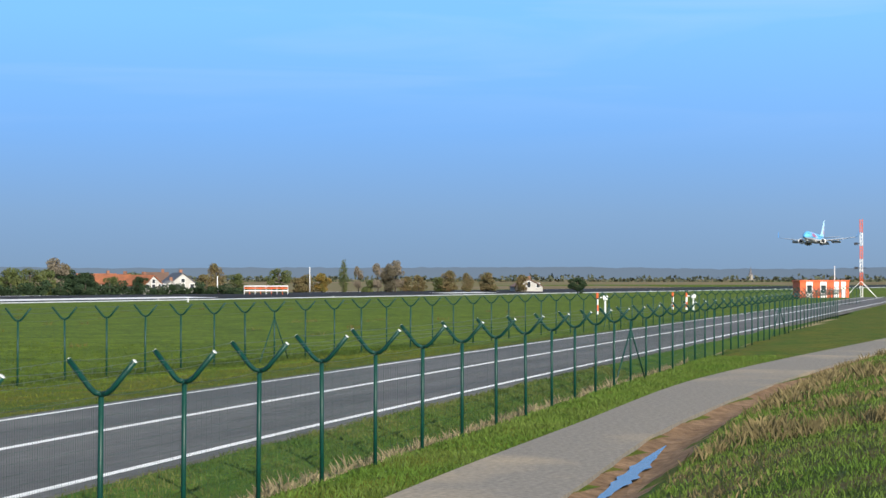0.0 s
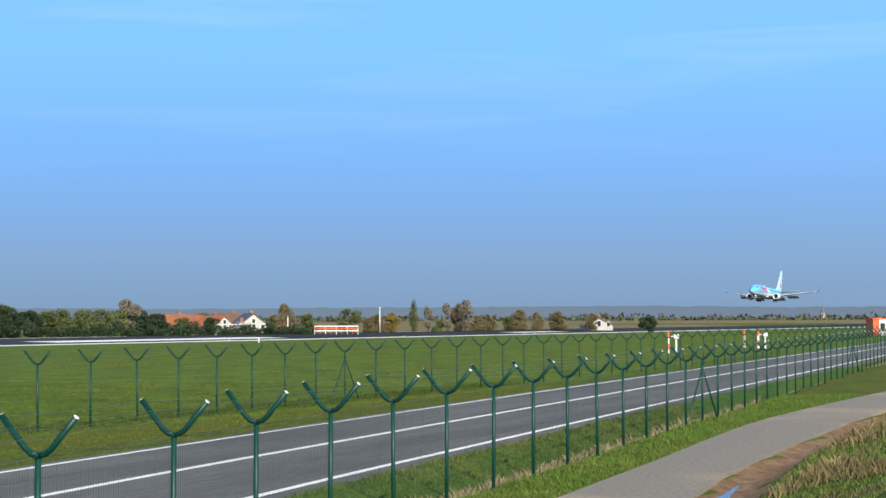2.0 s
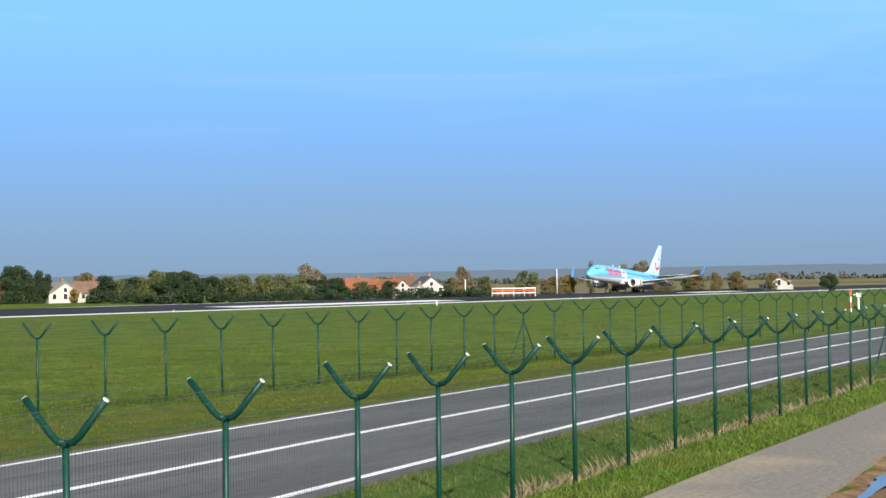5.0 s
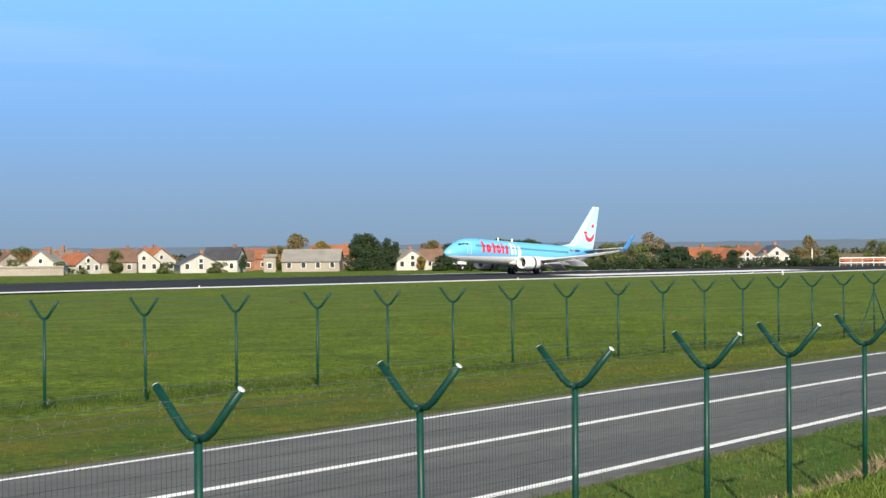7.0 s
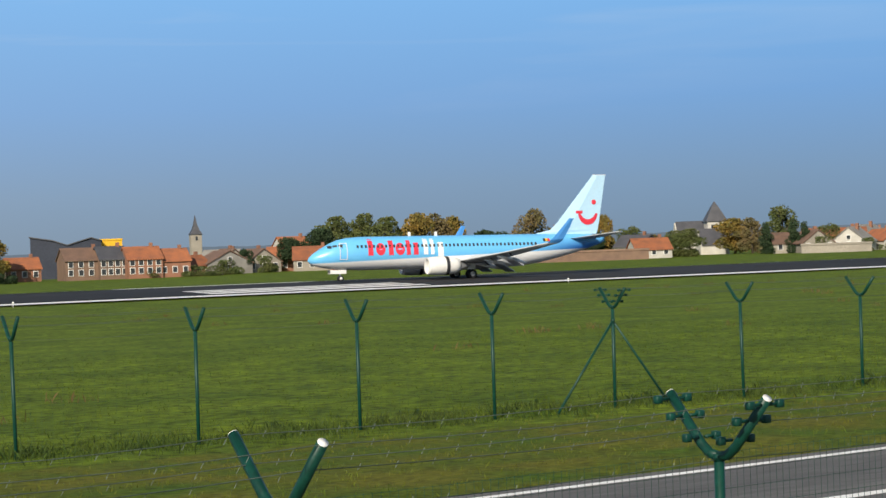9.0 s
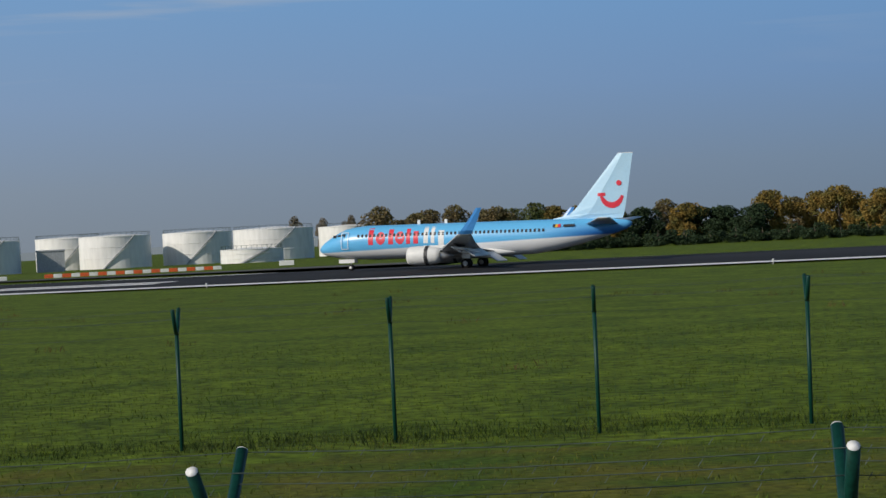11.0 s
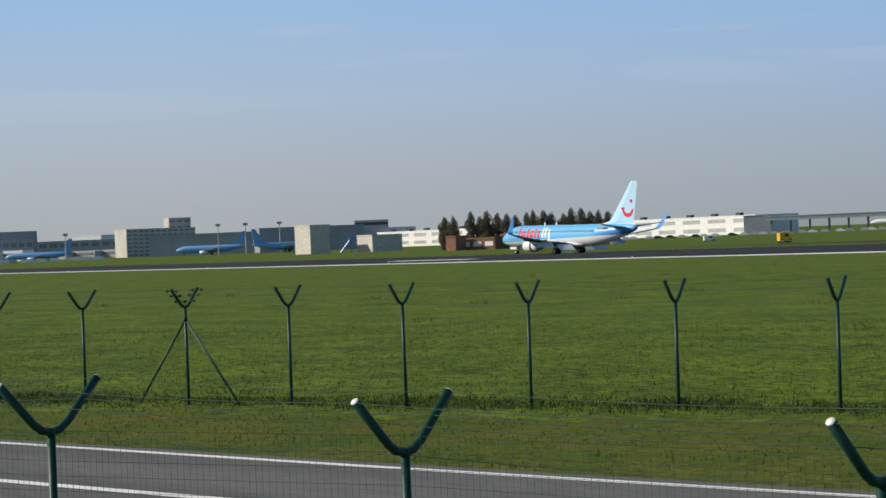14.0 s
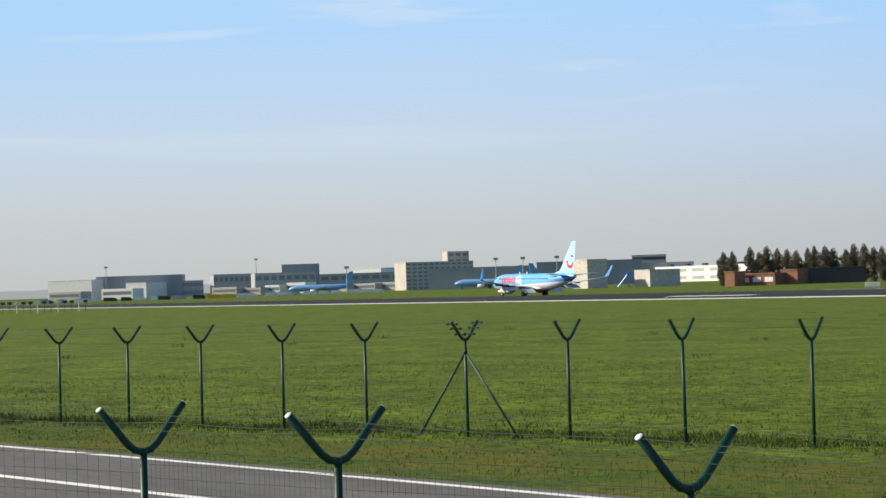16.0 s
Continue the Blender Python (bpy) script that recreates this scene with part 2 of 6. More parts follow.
M["blade_dry"] = leafy("dry_blades", (0.165, 0.13, 0.06), (0.11, 0.09, 0.04))
M["blade_straw"] = leafy("pale_straw", (0.25, 0.205, 0.12), (0.19, 0.155, 0.09))
M["blade_verge"] = leafy("verge_blades", (0.060, 0.100, 0.008), (0.105, 0.100, 0.014))
# dark green that includes the shade between blades of the nearer field
M["blade_shaded"] = leafy("shaded_field_blades", (0.040, 0.074, 0.005), (0.064, 0.088, 0.007))
M["blade_foot"] = leafy("fence_foot_blades", (0.030, 0.058, 0.008), (0.045, 0.065, 0.012))
M["blade_rust"] = leafy("rusty_weeds", (0.12, 0.075, 0.03), (0.09, 0.09, 0.025))
M["blade_dark"] = leafy("dark_blades", (0.05, 0.085, 0.016), (0.10, 0.11, 0.03))
M["far_wood"] = leafy("distant_woods", (0.045, 0.06, 0.035), (0.07, 0.07, 0.045))


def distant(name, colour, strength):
    """Far ridge: a plain backdrop whose glow paints in the haze before it."""
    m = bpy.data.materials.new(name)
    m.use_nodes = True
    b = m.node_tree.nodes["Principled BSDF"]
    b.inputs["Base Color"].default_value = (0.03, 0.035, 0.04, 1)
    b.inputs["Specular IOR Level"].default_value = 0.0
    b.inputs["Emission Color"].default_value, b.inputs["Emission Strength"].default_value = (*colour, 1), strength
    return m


# emission colours are the haze over the hills, paler on the airport side
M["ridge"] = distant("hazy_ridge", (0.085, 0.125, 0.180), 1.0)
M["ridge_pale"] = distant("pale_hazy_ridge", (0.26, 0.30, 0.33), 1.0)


# Mesh helpers
def mesh(name, bm, mat, smooth=False):
    me = bpy.data.meshes.new(name)
    bmesh.ops.recalc_face_normals(bm, faces=bm.faces[:])
    bm.to_mesh(me)
    bm.free()
    for x in (mat if isinstance(mat, (list, tuple)) else [mat]):
        me.materials.append(M[x])
    if smooth:
        me.polygons.foreach_set("use_smooth", [True] * len(me.polygons))
    return me


def part(name, bm, mat, parent=None, label="", smooth=False, at=None):
    ob = new(name, mesh(name, bm, mat, smooth))
    if parent:
        ob.parent = parent
    if at is not None:
        ob.matrix_basis = at
    if label:
        ob["label"] = label
    return ob


def again(name, me, parent, at):
    """Another part on the same mesh."""
    ob = new(name, me)
    ob.parent = parent
    ob.matrix_basis = at
    return ob


def thing(name, m, label, category, group="", kind=""):
    ob = new(name)
    ob.empty_display_size = 0.3
    ob.matrix_basis = m
    return tagged(ob, label, category, group, kind)


def box(bm, x0, x1, y0, y1, z0, z1, bevel=0.0, m=None, slot=0):
    v = [bm.verts.new(c) for c in ((x0, y0, z0), (x1, y0, z0), (x1, y1, z0), (x0, y1, z0), (x0, y0, z1), (x1, y0, z1), (x1, y1, z1), (x0, y1, z1))]
    f = [bm.faces.new([v[i] for i in q]) for q in ((3, 2, 1, 0), (4, 5, 6, 7), (0, 1, 5, 4), (1, 2, 6, 5), (2, 3, 7, 6), (3, 0, 4, 7))]
    for x in f:
        x.material_index = slot
    if m is not None:
        for x in v:
            x.co = m @ x.co
    if bevel:
        bmesh.ops.bevel(bm, geom=list({e for x in f for e in x.edges}), offset=bevel, segments=1, affect="EDGES")
    return bm


def loft(bm, rings, closed=True, caps=True, slot=0):
    """Skin between rings of equal length."""
    vs = [[bm.verts.new(c) for c in r] for r in rings]
    n = len(rings[0])
    for a, b in zip(vs, vs[1:]):
        for i in range(n if closed else n - 1):
            j = (i + 1) % n
            bm.faces.new((a[i], a[j], b[j], b[i])).material_index = slot
    if caps:
        bm.faces.new(vs[0][::-1]).material_index = slot
        bm.faces.new(vs[-1]).material_index = slot
    return bm


def tube(bm, pts, radii, n=8, slot=0, caps=True):
    """A round bar along points."""
    pts = [Vector(p) for p in pts]
    if not isinstance(radii, (list, tuple)):
        radii = [radii] * len(pts)
    rings = []
    for i, p in enumerate(pts):
        d = (pts[min(i + 1, len(pts) - 1)] - pts[max(i - 1, 0)]).normalized()
        side = d.cross(Vector((0, 0, 1)) if abs(d.z) < 0.9 else Vector((0, 1, 0))).normalized()
        up = side.cross(d)
        rings.append([p + radii[i] * (math.cos(6.28319 * k / n) * side + math.sin(6.28319 * k / n) * up) for k in range(n)])
    return loft(bm, rings, caps=caps, slot=slot)


def polar(az, dist, z=0.0):
    """A place by bearing (degrees clockwise from +y) and distance from the viewing place."""
    a = radians(az)
    return Vector((dist * math.sin(a), dist * math.cos(a), z))


def facing(az, dist, turn=0.0, z=0.0):
    """A pose at that bearing whose -y side looks back at the viewing place."""
    p = polar(az, dist, z)
    return pose(p.x, p.y, p.z, 0, 0, -az + turn)


def curve_y(points, x):
    """Smooth interpolation through (x, y) points in rising x."""
    xs, ys = [p[0] for p in points], [p[1] for p in points]
    if x <= xs[0]:
        return ys[0] + (x - xs[0]) * (ys[1] - ys[0]) / (xs[1] - xs[0])
    if x >= xs[-1]:
        return ys[-1] + (x - xs[-1]) * (ys[-1] - ys[-2]) / (xs[-1] - xs[-2])
    i = max(k for k in range(len(xs) - 1) if xs[k] <= x)
    t = (x - xs[i]) / (xs[i + 1] - xs[i])
    s0 = (ys[i + 1] - ys[max(i - 1, 0)]) / (xs[i + 1] - xs[max(i - 1, 0)])
    s1 = (ys[min(i + 2, len(xs) - 1)] - ys[i]) / (xs[min(i + 2, len(xs) - 1)] - xs[i])
    h = xs[i + 1] - xs[i]
    return (2 * t**3 - 3 * t * t + 1) * ys[i] + (t**3 - 2 * t * t + t) * h * s0 + (3 * t * t - 2 * t**3) * ys[i + 1] + (t**3 - t * t) * h * s1


# The lie of the land
NEAR = [(-60, -6), (-40, 0.5), (-25, 5.4), (-16.1, 8.0), (-13.5, 8.65), (-10.66, 9.6), (-6.9, 10.02), (-3.2, 10.1), (4.74, 10.33), (11, 10.9), (31.7, 12.77), (60, 15.4), (120, 20.8), (400, 46)]
FARF = [(-200, -18), (-60, 19.1), (-40.9, 24.25), (-17.6, 30.5), (-8, 32.7), (2, 33.8), (12, 34), (200, 34), (400, 34)]
ROAD = [(-300, -13), (-60, 11.1), (-33, 13.8), (-20, 15.0), (0, 17.2), (20, 18.9), (40, 20.9), (90, 24.8), (400, 46.5)]
ROAD_HALF = 3.75
PATH_L = [(-40, -2.5), (-10, 7.0), (5, 8.0), (27, 10.6), (40, 11.8), (62, 13.6), (103, 13.3), (200, 12)]
PATH_R = [(-40, -5.0), (-10, 4.5), (5, 5.5), (27.8, 8.2), (41, 9.8), (62.5, 10.9), (85, 11.0), (200, 9.2)]
RUN_Y, RUN_SLOPE = 230.0, -0.112
RUN_TURN = math.degrees(math.atan(RUN_SLOPE))


def smooth(a, b, x):
    t = min(1.0, max(0.0, (x - a) / (b - a)))
    return t * t * (3 - 2 * t)


def height(x, y):
    """Ground level."""
    fy, ry, pr, pl = curve_y(NEAR, x), curve_y(ROAD, x), curve_y(PATH_R, x), curve_y(PATH_L, x)
    ff = curve_y(FARF, x)
    run = RUN_Y + RUN_SLOPE * x
    z = 0.26 - 0.18 * smooth(ry + 4, ff, y) - 0.60 * smooth(ff + 20, run - 40, y) + 0.50 * smooth(run + 34, run + 70, y)
    if y < ry - ROAD_HALF:
        # ditch between the fence and the road
        z -= 0.42 * smooth(fy + 0.1, fy + 0.7, y) * (1 - smooth(fy + 0.9, ry - ROAD_HALF - 0.2, y))
    if y < pr:
        d = pr - y
        z -= 0.08 * smooth(0.0, 0.3, d) * (1 - smooth(0.6, 1.0, d))
        rise = 0.42 * max(0.0, d - 0.9)
        z += 1.65 * (1 - math.exp(-rise / 1.3)) * (1.0 if y > -14 else max(0.0, 1 - (-14 - y) / 25))
    if abs(x) < 160 and -30 < y < 60 and not (pr < y < pl) and abs(y - ry) > ROAD_HALF + 0.3:
        z += 0.05 * (noise.noise((x * 0.5, y * 0.9, 0)) + 0.6 * noise.noise((x * 1.6, y * 2.2, 3)))
    return z


def steps(pairs):
    out = []
    for a, b, d in pairs:
        out += list(np.arange(a, b, d))
    return out + [pairs[-1][1]]


def sheet(name, xs, ys, zf, mat, slots=None, kind="structure"):
    vs = [(x, y, zf(x, y)) for y in ys for x in xs]
    n = len(xs)
    fs = [(j * n + i, j * n + i + 1, (j + 1) * n + i + 1, (j + 1) * n + i) for j in range(len(ys) - 1) for i in range(n - 1)]
    me = bpy.data.meshes.new(name)
    me.from_pydata(vs, [], fs)
    for x in mat:
        me.materials.append(M[x])
    if slots:
        me.polygons.foreach_set("material_index", [slots(*me.polygons[k].center) for k in range(len(fs))])
    me.polygons.foreach_set("use_smooth", [True] * len(fs))
    ob = new(name, me)
    return ob


def ground_kind(x, y, z):
    fy, ry, pr, pl, ff = curve_y(NEAR, x), curve_y(ROAD, x), curve_y(PATH_R, x), curve_y(PATH_L, x), curve_y(FARF, x)
    run = RUN_Y + RUN_SLOPE * x
    if x > 430 and y > run + 38 and noise.noise((x * 0.004, y * 0.006, 2)) > -0.5:
        return 5
    if y > ff - 2.2:
        return 0
    if y > ry:
        return 1
    if y > fy + 0.75:
        return 2
    if y > fy + 0.12:
        return 3 if noise.noise((x * 0.7, y, 8)) > -0.35 else 2
    if y > pl:
        return 1
    if y > pr:
        return 1
    d = pr - y
    if d < 1.25 + 0.7 * noise.noise((x * 0.4, 0, 5)):
        return 4
    return 6 if d > 1.7 else 1


gx = steps([(-4600, -1000, 400), (-1000, -200, 80), (-200, -60, 7), (-60, 15, 1.0), (15, 75, 0.5), (75, 130, 1.2), (130, 400, 12), (400, 1400, 80), (1400, 4600, 400)])
gy = steps([(-4600, -600, 400), (-600, -60, 45), (-60, -14, 4), (-14, 17, 0.42), (17, 40, 1.0), (40, 60, 4), (60, 400, 8), (400, 1000, 50), (1000, 4600, 300)])
ground = sheet("ground", gx, gy, height, ["grass", "verge", "bank", "dry", "dirt", "field", "slope"], ground_kind)
tagged(ground, "mown green airfield grass with a rough dry mound beside", "ground", kind="structure")


def ribbon(name, left, right, x0, x1, dx, lift, mat, label, category, thick=0.0):
    """A strip between two curves, following the ground, with a skirt for its edge."""
    bm = bmesh.new()
    rows = []
    for x in np.arange(x0, x1 + dx / 2, dx):
        a, b = right(x), left(x)
        za, zb = lift(x, a), lift(x, b)
        rows.append([(x, a, za - 0.25), (x, a, za), (x, (a + b) / 2, (za + zb) / 2 + 0.02), (x, b, zb), (x, b, zb - 0.25)])
    loft(bm, rows, closed=False, caps=False)
    return tagged(part(name, bm, mat), label, category, kind="structure")


def road_y(x, off):
    return curve_y(ROAD, x) + off


ribbon("road", lambda x: road_y(x, ROAD_HALF + 0.35), lambda x: road_y(x, -ROAD_HALF - 0.35), -120, 330, 2.5, lambda x, y: 0.30, "asphalt", "grey two-lane asphalt road between the fences", "road")
for name, off, wide in (("edge_line", ROAD_HALF - 0.1, 0.20), ("edge_line", -ROAD_HALF + 0.1, 0.22), ("centre_line", 0.12, 0.24)):
    bm = bmesh.new()
    rows = []
    for x in np.arange(-120, 330.1, 2.5):
        y = road_y(x, off)
        zz = 0.327 if name == "centre_line" else 0.307
        rows.append([(x, y - wide / 2, zz), (x, y + wide / 2, zz)])
    loft(bm, rows, closed=False, caps=False)
    tagged(part(name, bm, "paint"), "white painted line along the asphalt road", "road marking", "road lines", "structure")
ribbon("cycle_path", lambda x: curve_y(PATH_L, x), lambda x: curve_y(PATH_R, x), -40, 200, 1.25, lambda x, y: 0.325, "path", "worn pale grey asphalt cycle path with sandy stains", "path")

# Puddle at the path's foot and earth clods
bm = bmesh.new()
rows = []
for i in range(25):
    x = 27.0 + 10.5 * i / 24
    w = 0.20 * math.sin(math.pi * (i + 0.3) / 24.6) * (0.7 + 0.9 * abs(noise.noise((x * 1.1, 0, 0))))
    y = curve_y(PATH_R, x) - 0.45
    rows.append([(x, y - max(0.02, w), 0.235), (x, y + max(0.02, w * 0.7), 0.235)])
loft(bm, rows, closed=False, caps=False)
tagged(part("puddle", bm, "water"), "shallow muddy puddle beside the cycle path", "puddle", kind="structure")

# Runway: crowned black asphalt
RUN = pose(0, RUN_Y, 0, 0, 0, RUN_TURN)


def crown(y):
    return 0.10 - 0.40 * (y / 34.0) ** 2


bm = bmesh.new()
ys = np.linspace(-37, 30, 13)
rows = [[(x, y, crown(y)) for y in ys] for x in np.arange(-1500, 1301, 100)]
loft(bm, rows, closed=False, caps=False)
runway = part("runway", bm, "runway", at=RUN)
tagged(runway, "long black asphalt runway with white markings", "runway", kind="structure")


def runway_mark(name, x0, x1, y0, y1, label):
    bm = bmesh.new()
    n = max(2, int((x1 - x0) / 40) + 1)
    loft(bm, [[(x, y, crown(y) + 0.03) for y in np.linspace(y0, y1, 4)] for x in np.linspace(x0, x1, n)], closed=False, caps=False)
    tagged(part(name, bm, "paint", at=RUN), label, "runway marking", "runway markings", "structure")


runway_mark("runway_edge_line", -1500, 1300, -36.8, -33.8, "white line along the runway's edge")
runway_mark("runway_edge_line", -1500, 1300, 28.4, 29.6, "white line along the runway's edge")
for x0, x1, offs in ((268, 335, ((-17, -9), (9, 17))), (440, 468, ((-14, -8), (8, 14))), (82, 107, ((-20, -17), (-15.5, -12.5), (-11, -8), (8, 11), (12.5, 15.5), (17, 20))), (-96, -73, ((-14, -11), (-9.5, -6.5), (6.5, 9.5), (11, 14))), (-260, -236, ((-14, -11), (11, 14)))):
    for y0, y1 in offs:
        runway_mark("touchdown_bar", x0, x1, y0 - (11 if y0 < 0 else 0), y1 - (11 if y0 < 0 else 0), "white painted touchdown bar on the black runway")

# Taxiway and apron beyond, toward the airport
bm = bmesh.new()
loft(bm, [[(x, 44 + 0.22 * max(0, -x - 100) * 0.3, 0.06), (x, 66 + 0.22 * max(0, -x - 100), 0.06)] for x in np.arange(-900, -55, 20)], closed=False, caps=False)
tagged(part("taxiway", bm, "apron", at=RUN), "grey asphalt taxiway beyond the runway", "taxiway", kind="structure")


# Security fences
def y_post(height_z, half, radius, braced=False, fittings=False, caps=True):
    """Post with two arms; local x runs along the fence, y across it. The arms and stays are meshes of their own."""
    top = height_z - 0.40
    bm = bmesh.new()
    tube(bm, [(0, 0, -0.3), (0, 0, top)], radius, 10)
    tube(bm, [(0, 0, top - 0.03), (0, 0, top + 0.02)], radius * 1.12, 10)
    stem = mesh("post", bm, "green", True)
    bm = bmesh.new()
    for s in (-1, 1):
        pts = [(0, 0, top + 0.0), (0, s * 0.10 * half / 0.55, top + 0.015), (0, s * 0.19 * half / 0.55, top + 0.07), (0, s * half, height_z)]
        tube(bm, pts, radius * 0.98, 10, 0)
        e = Vector((0, s * half, height_z))
        d = (e - Vector((0, s * 0.19 * half / 0.55, top + 0.07))).normalized()
        tube(bm, [e - d * 0.004, e + d * 0.005], radius * 0.93, 10, 1)
    if fittings:
        for s in (-1, 1):
            for f in (0.95, 0.68, 0.35):
                c = Vector((0, s * half * f, top + 0.40 * f - 0.02))
                for q in (-1, 1):
                    tube(bm, [c + Vector((q * 0.03, 0, 0)), c + Vector((q * 0.13, 0, 0.0))], 0.012, 5)
                    box(bm, c.x + q * 0.13 - 0.028, c.x + q * 0.13 + 0.028, c.y - 0.024, c.y + 0.024, c.z - 0.026, c.z + 0.028, 0.006)
    arm = mesh("arm", bm, ["green", "cap" if caps else "green"], True)
    stay = None
    if braced:
        bm = bmesh.new()
        tube(bm, [(0, 0, height_z - 0.68), (1.62, 0, -0.25)], radius * 0.75, 8)
        tube(bm, [(0, 0, height_z - 0.73), (0, 0, height_z - 0.63)], radius * 1.25, 10)
        stay = mesh("stay", bm, "green", True)
    return stem, arm, stay


def wire_panel(length, tall, pitch_x, pitch_z, r):
    """Welded mesh between two posts, real wires."""
    vs, fs = [], []

    def bar(p, q, a, b):
        k = len(vs)
        for c in (p, q):
            for o in ((0, 0), a, b):
                vs.append((c[0] + (o[0] if a[0] or b[0] else 0), c[1] + o[1], c[2]) if p[2] != q[2] else (c[0], c[1] + o[1], c[2] + o[0]))
        for i in range(3):
            fs.append((k + i, k + (i + 1) % 3, k + 3 + (i + 1) % 3, k + 3 + i))

    for x in np.arange(pitch_x / 2, length, pitch_x):
        bar((x, 0, 0.04), (x, 0, tall), (2 * r, 0), (r, 1.8 * r))
    for z in np.arange(0.04, tall + 0.001, pitch_z):
        bar((0, 0, z), (length, 0, z), (2 * r, 0), (r, 1.8 * r))
    me = bpy.data.meshes.new("wire_mesh")
    me.from_pydata(vs, [], fs)
    me.materials.append(M["wire"])
    return me


def fence(name, xs, line, top, base, half, radius, braces, fittings, meshed, label, mesh_tall, twist=None, caps=True):
    root = thing(name, pose(0, 0, 0), label, "fence", "airfield fences", "")
    kinds = {}
    spots = []
    for i, x in enumerate(xs):
        y = curve_y(line, x)
        dydx = (curve_y(line, x + 1) - curve_y(line, x - 1)) / 2
        spots.append((x, y, twist(x) if twist else math.degrees(math.atan(dydx))))
    for i, (x, y, turn) in enumerate(spots):
        b = base(x)
        h = top(x) - b
        key = (i in braces, i in fittings, round(h / 0.05))
        if key not in kinds:
            kinds[key] = y_post(round(h / 0.05) * 0.05, half, radius, key[0], key[1], caps)
        stem, arm, stay = kinds[key]
        tilt = random.uniform(-0.6, 0.6)
        post = again("post", stem, root, pose(x, y, top(x) - round(h / 0.05) * 0.05, tilt * 0.4, tilt, turn))
        again("arm", arm, post, pose(0, 0, 0))
        if stay:
            again("stay", stay, post, pose(0, 0, 0))
            again("stay", stay, post, pose(0, 0, 0, 0, 0, 180))
    panels = {}
    for i in range(len(spots) - 1):
        if not meshed(spots[i][0]):
            continue
        (x0, y0, _), (x1, y1, _) = spots[i], spots[i + 1]
        ln = math.hypot(x1 - x0, y1 - y0)
        key = round(ln, 1)
        if key not in panels:
            panels[key] = wire_panel(key, mesh_tall, *meshed(x0))
        again("wire_mesh", panels[key], root, pose(x0, y0 + 0.05, base(x0), 0, 0, math.degrees(math.atan2(y1 - y0, x1 - x0))))
    # strands along the arms and the top of the mesh
    for s, f in ((-1, 1.0), (-1, 0.62), (0, 0.0), (1, 0.62), (1, 1.0)):
        bm = bmesh.new()
        for (x0, y0, t0), (x1, y1, t1) in zip(spots, spots[1:]):
            if x0 > 130:
                break
            pts = []
            for k in range(5):
                u = k / 4
                x, y = x0 + (x1 - x0) * u, y0 + (y1 - y0) * u + s * half * f
                z = top(x) - 0.40 * (1 - f) - (0.01 if f else 0.02) - 0.03 * math.sin(math.pi * u)
                pts.append((x, y, z))
            tube(bm, pts, 0.0035, 3)
            for k in range(0, int((x1 - x0) / 0.25)):
                u = (k + 0.5) / max(1, int((x1 - x0) / 0.25))
                c = Vector((x0 + (x1 - x0) * u, y0 + (y1 - y0) * u + s * half * f, top(x0) - 0.40 * (1 - f) - 0.01 - 0.03 * math.sin(math.pi * u)))
                if -60 < x0 < 60:
                    tube(bm, [c + Vector((-0.012, 0, -0.018)), c + Vector((0.012, 0.006, 0.018))], 0.0026, 3)
        part("barbed_strand", bm, "steel", root)
    return root


near_x = [-30.9, -28.0, -25.0, -22.0, -19.0, -15.97, -13.65, -10.58, -6.85, -3.2, 0.0, 2.3, 4.66, 7.91, 11.13, 14.31, 17.24, 20.5, 23.05, 25.85, 28.75, 31.67] + [31.67 + 3.07 * j for j in range(1, 45)]
fence("security_fence", near_x, NEAR, lambda x: float(np.interp(x, [-16, -13.5, -10.7, -6.9, 4.7, 15, 32], [2.50, 2.50, 2.39, 2.36, 2.48, 2.50, 2.60])), lambda x: 0.26, 0.46, 0.035, {30, 47}, {13}, lambda x: (0.06, 0.12, 0.0014) if -22 < x < 34 else ((0.15, 0.2, 0.0018) if x < 75 else None), "green steel mesh fence with forked barbed-wire arms beside cycle path", 1.85, lambda x: float(np.interp(x, [-16, -13.6, -10.6, -6.8, 4.7, 7.9, 11, 17, 23], [10, 1.7, 0.6, -2.6, 8.8, 5.9, 0.4, -1.2, -5])))
knots = [(-1, 17), (0, 20.03), (1, 22.95), (3, 29.68), (5, 35.97), (6, 39.06), (11, 53.92), (12, 56.8), (18, 73.25), (25, 95.2), (30, 110.6), (35, 126), (82, 270)]
far_x = [-43.65 - 2.65 * j for j in range(14, -1, -1)] + [-40.9, -38.3, -35.4, -32.7, -29.9, -27.06, -23.98, -20.88, -17.67, -14.34, -10.9, -7.3, -3.85, -0.3, 3.2, 6.7, 10.2, 13.65]
k0 = len(far_x)
far_x += [float(np.interp(k, [a for a, _ in knots], [b for _, b in knots])) for k in range(-1, 75)]
fence("security_fence", far_x, FARF, lambda x: 2.60 + 0.06 * smooth(16, 40, x) * -1.0 + 0.05 * smooth(-20, -40, x) - 0.10 * smooth(5, -15, x) * smooth(-32, -15, x), lambda x: 0.05, 0.46, 0.036, {k0 + 2, k0 + 19, k0 + 36, k0 + 53, 17}, {k0 + 2, 17}, lambda x: (0.2, 0.3, 0.0011) if -60 < x < 75 else None, "green steel mesh fence with forked barbed-wire arms along airfield grass", 1.9, caps=False)


# The airliner
SPOILERS = []


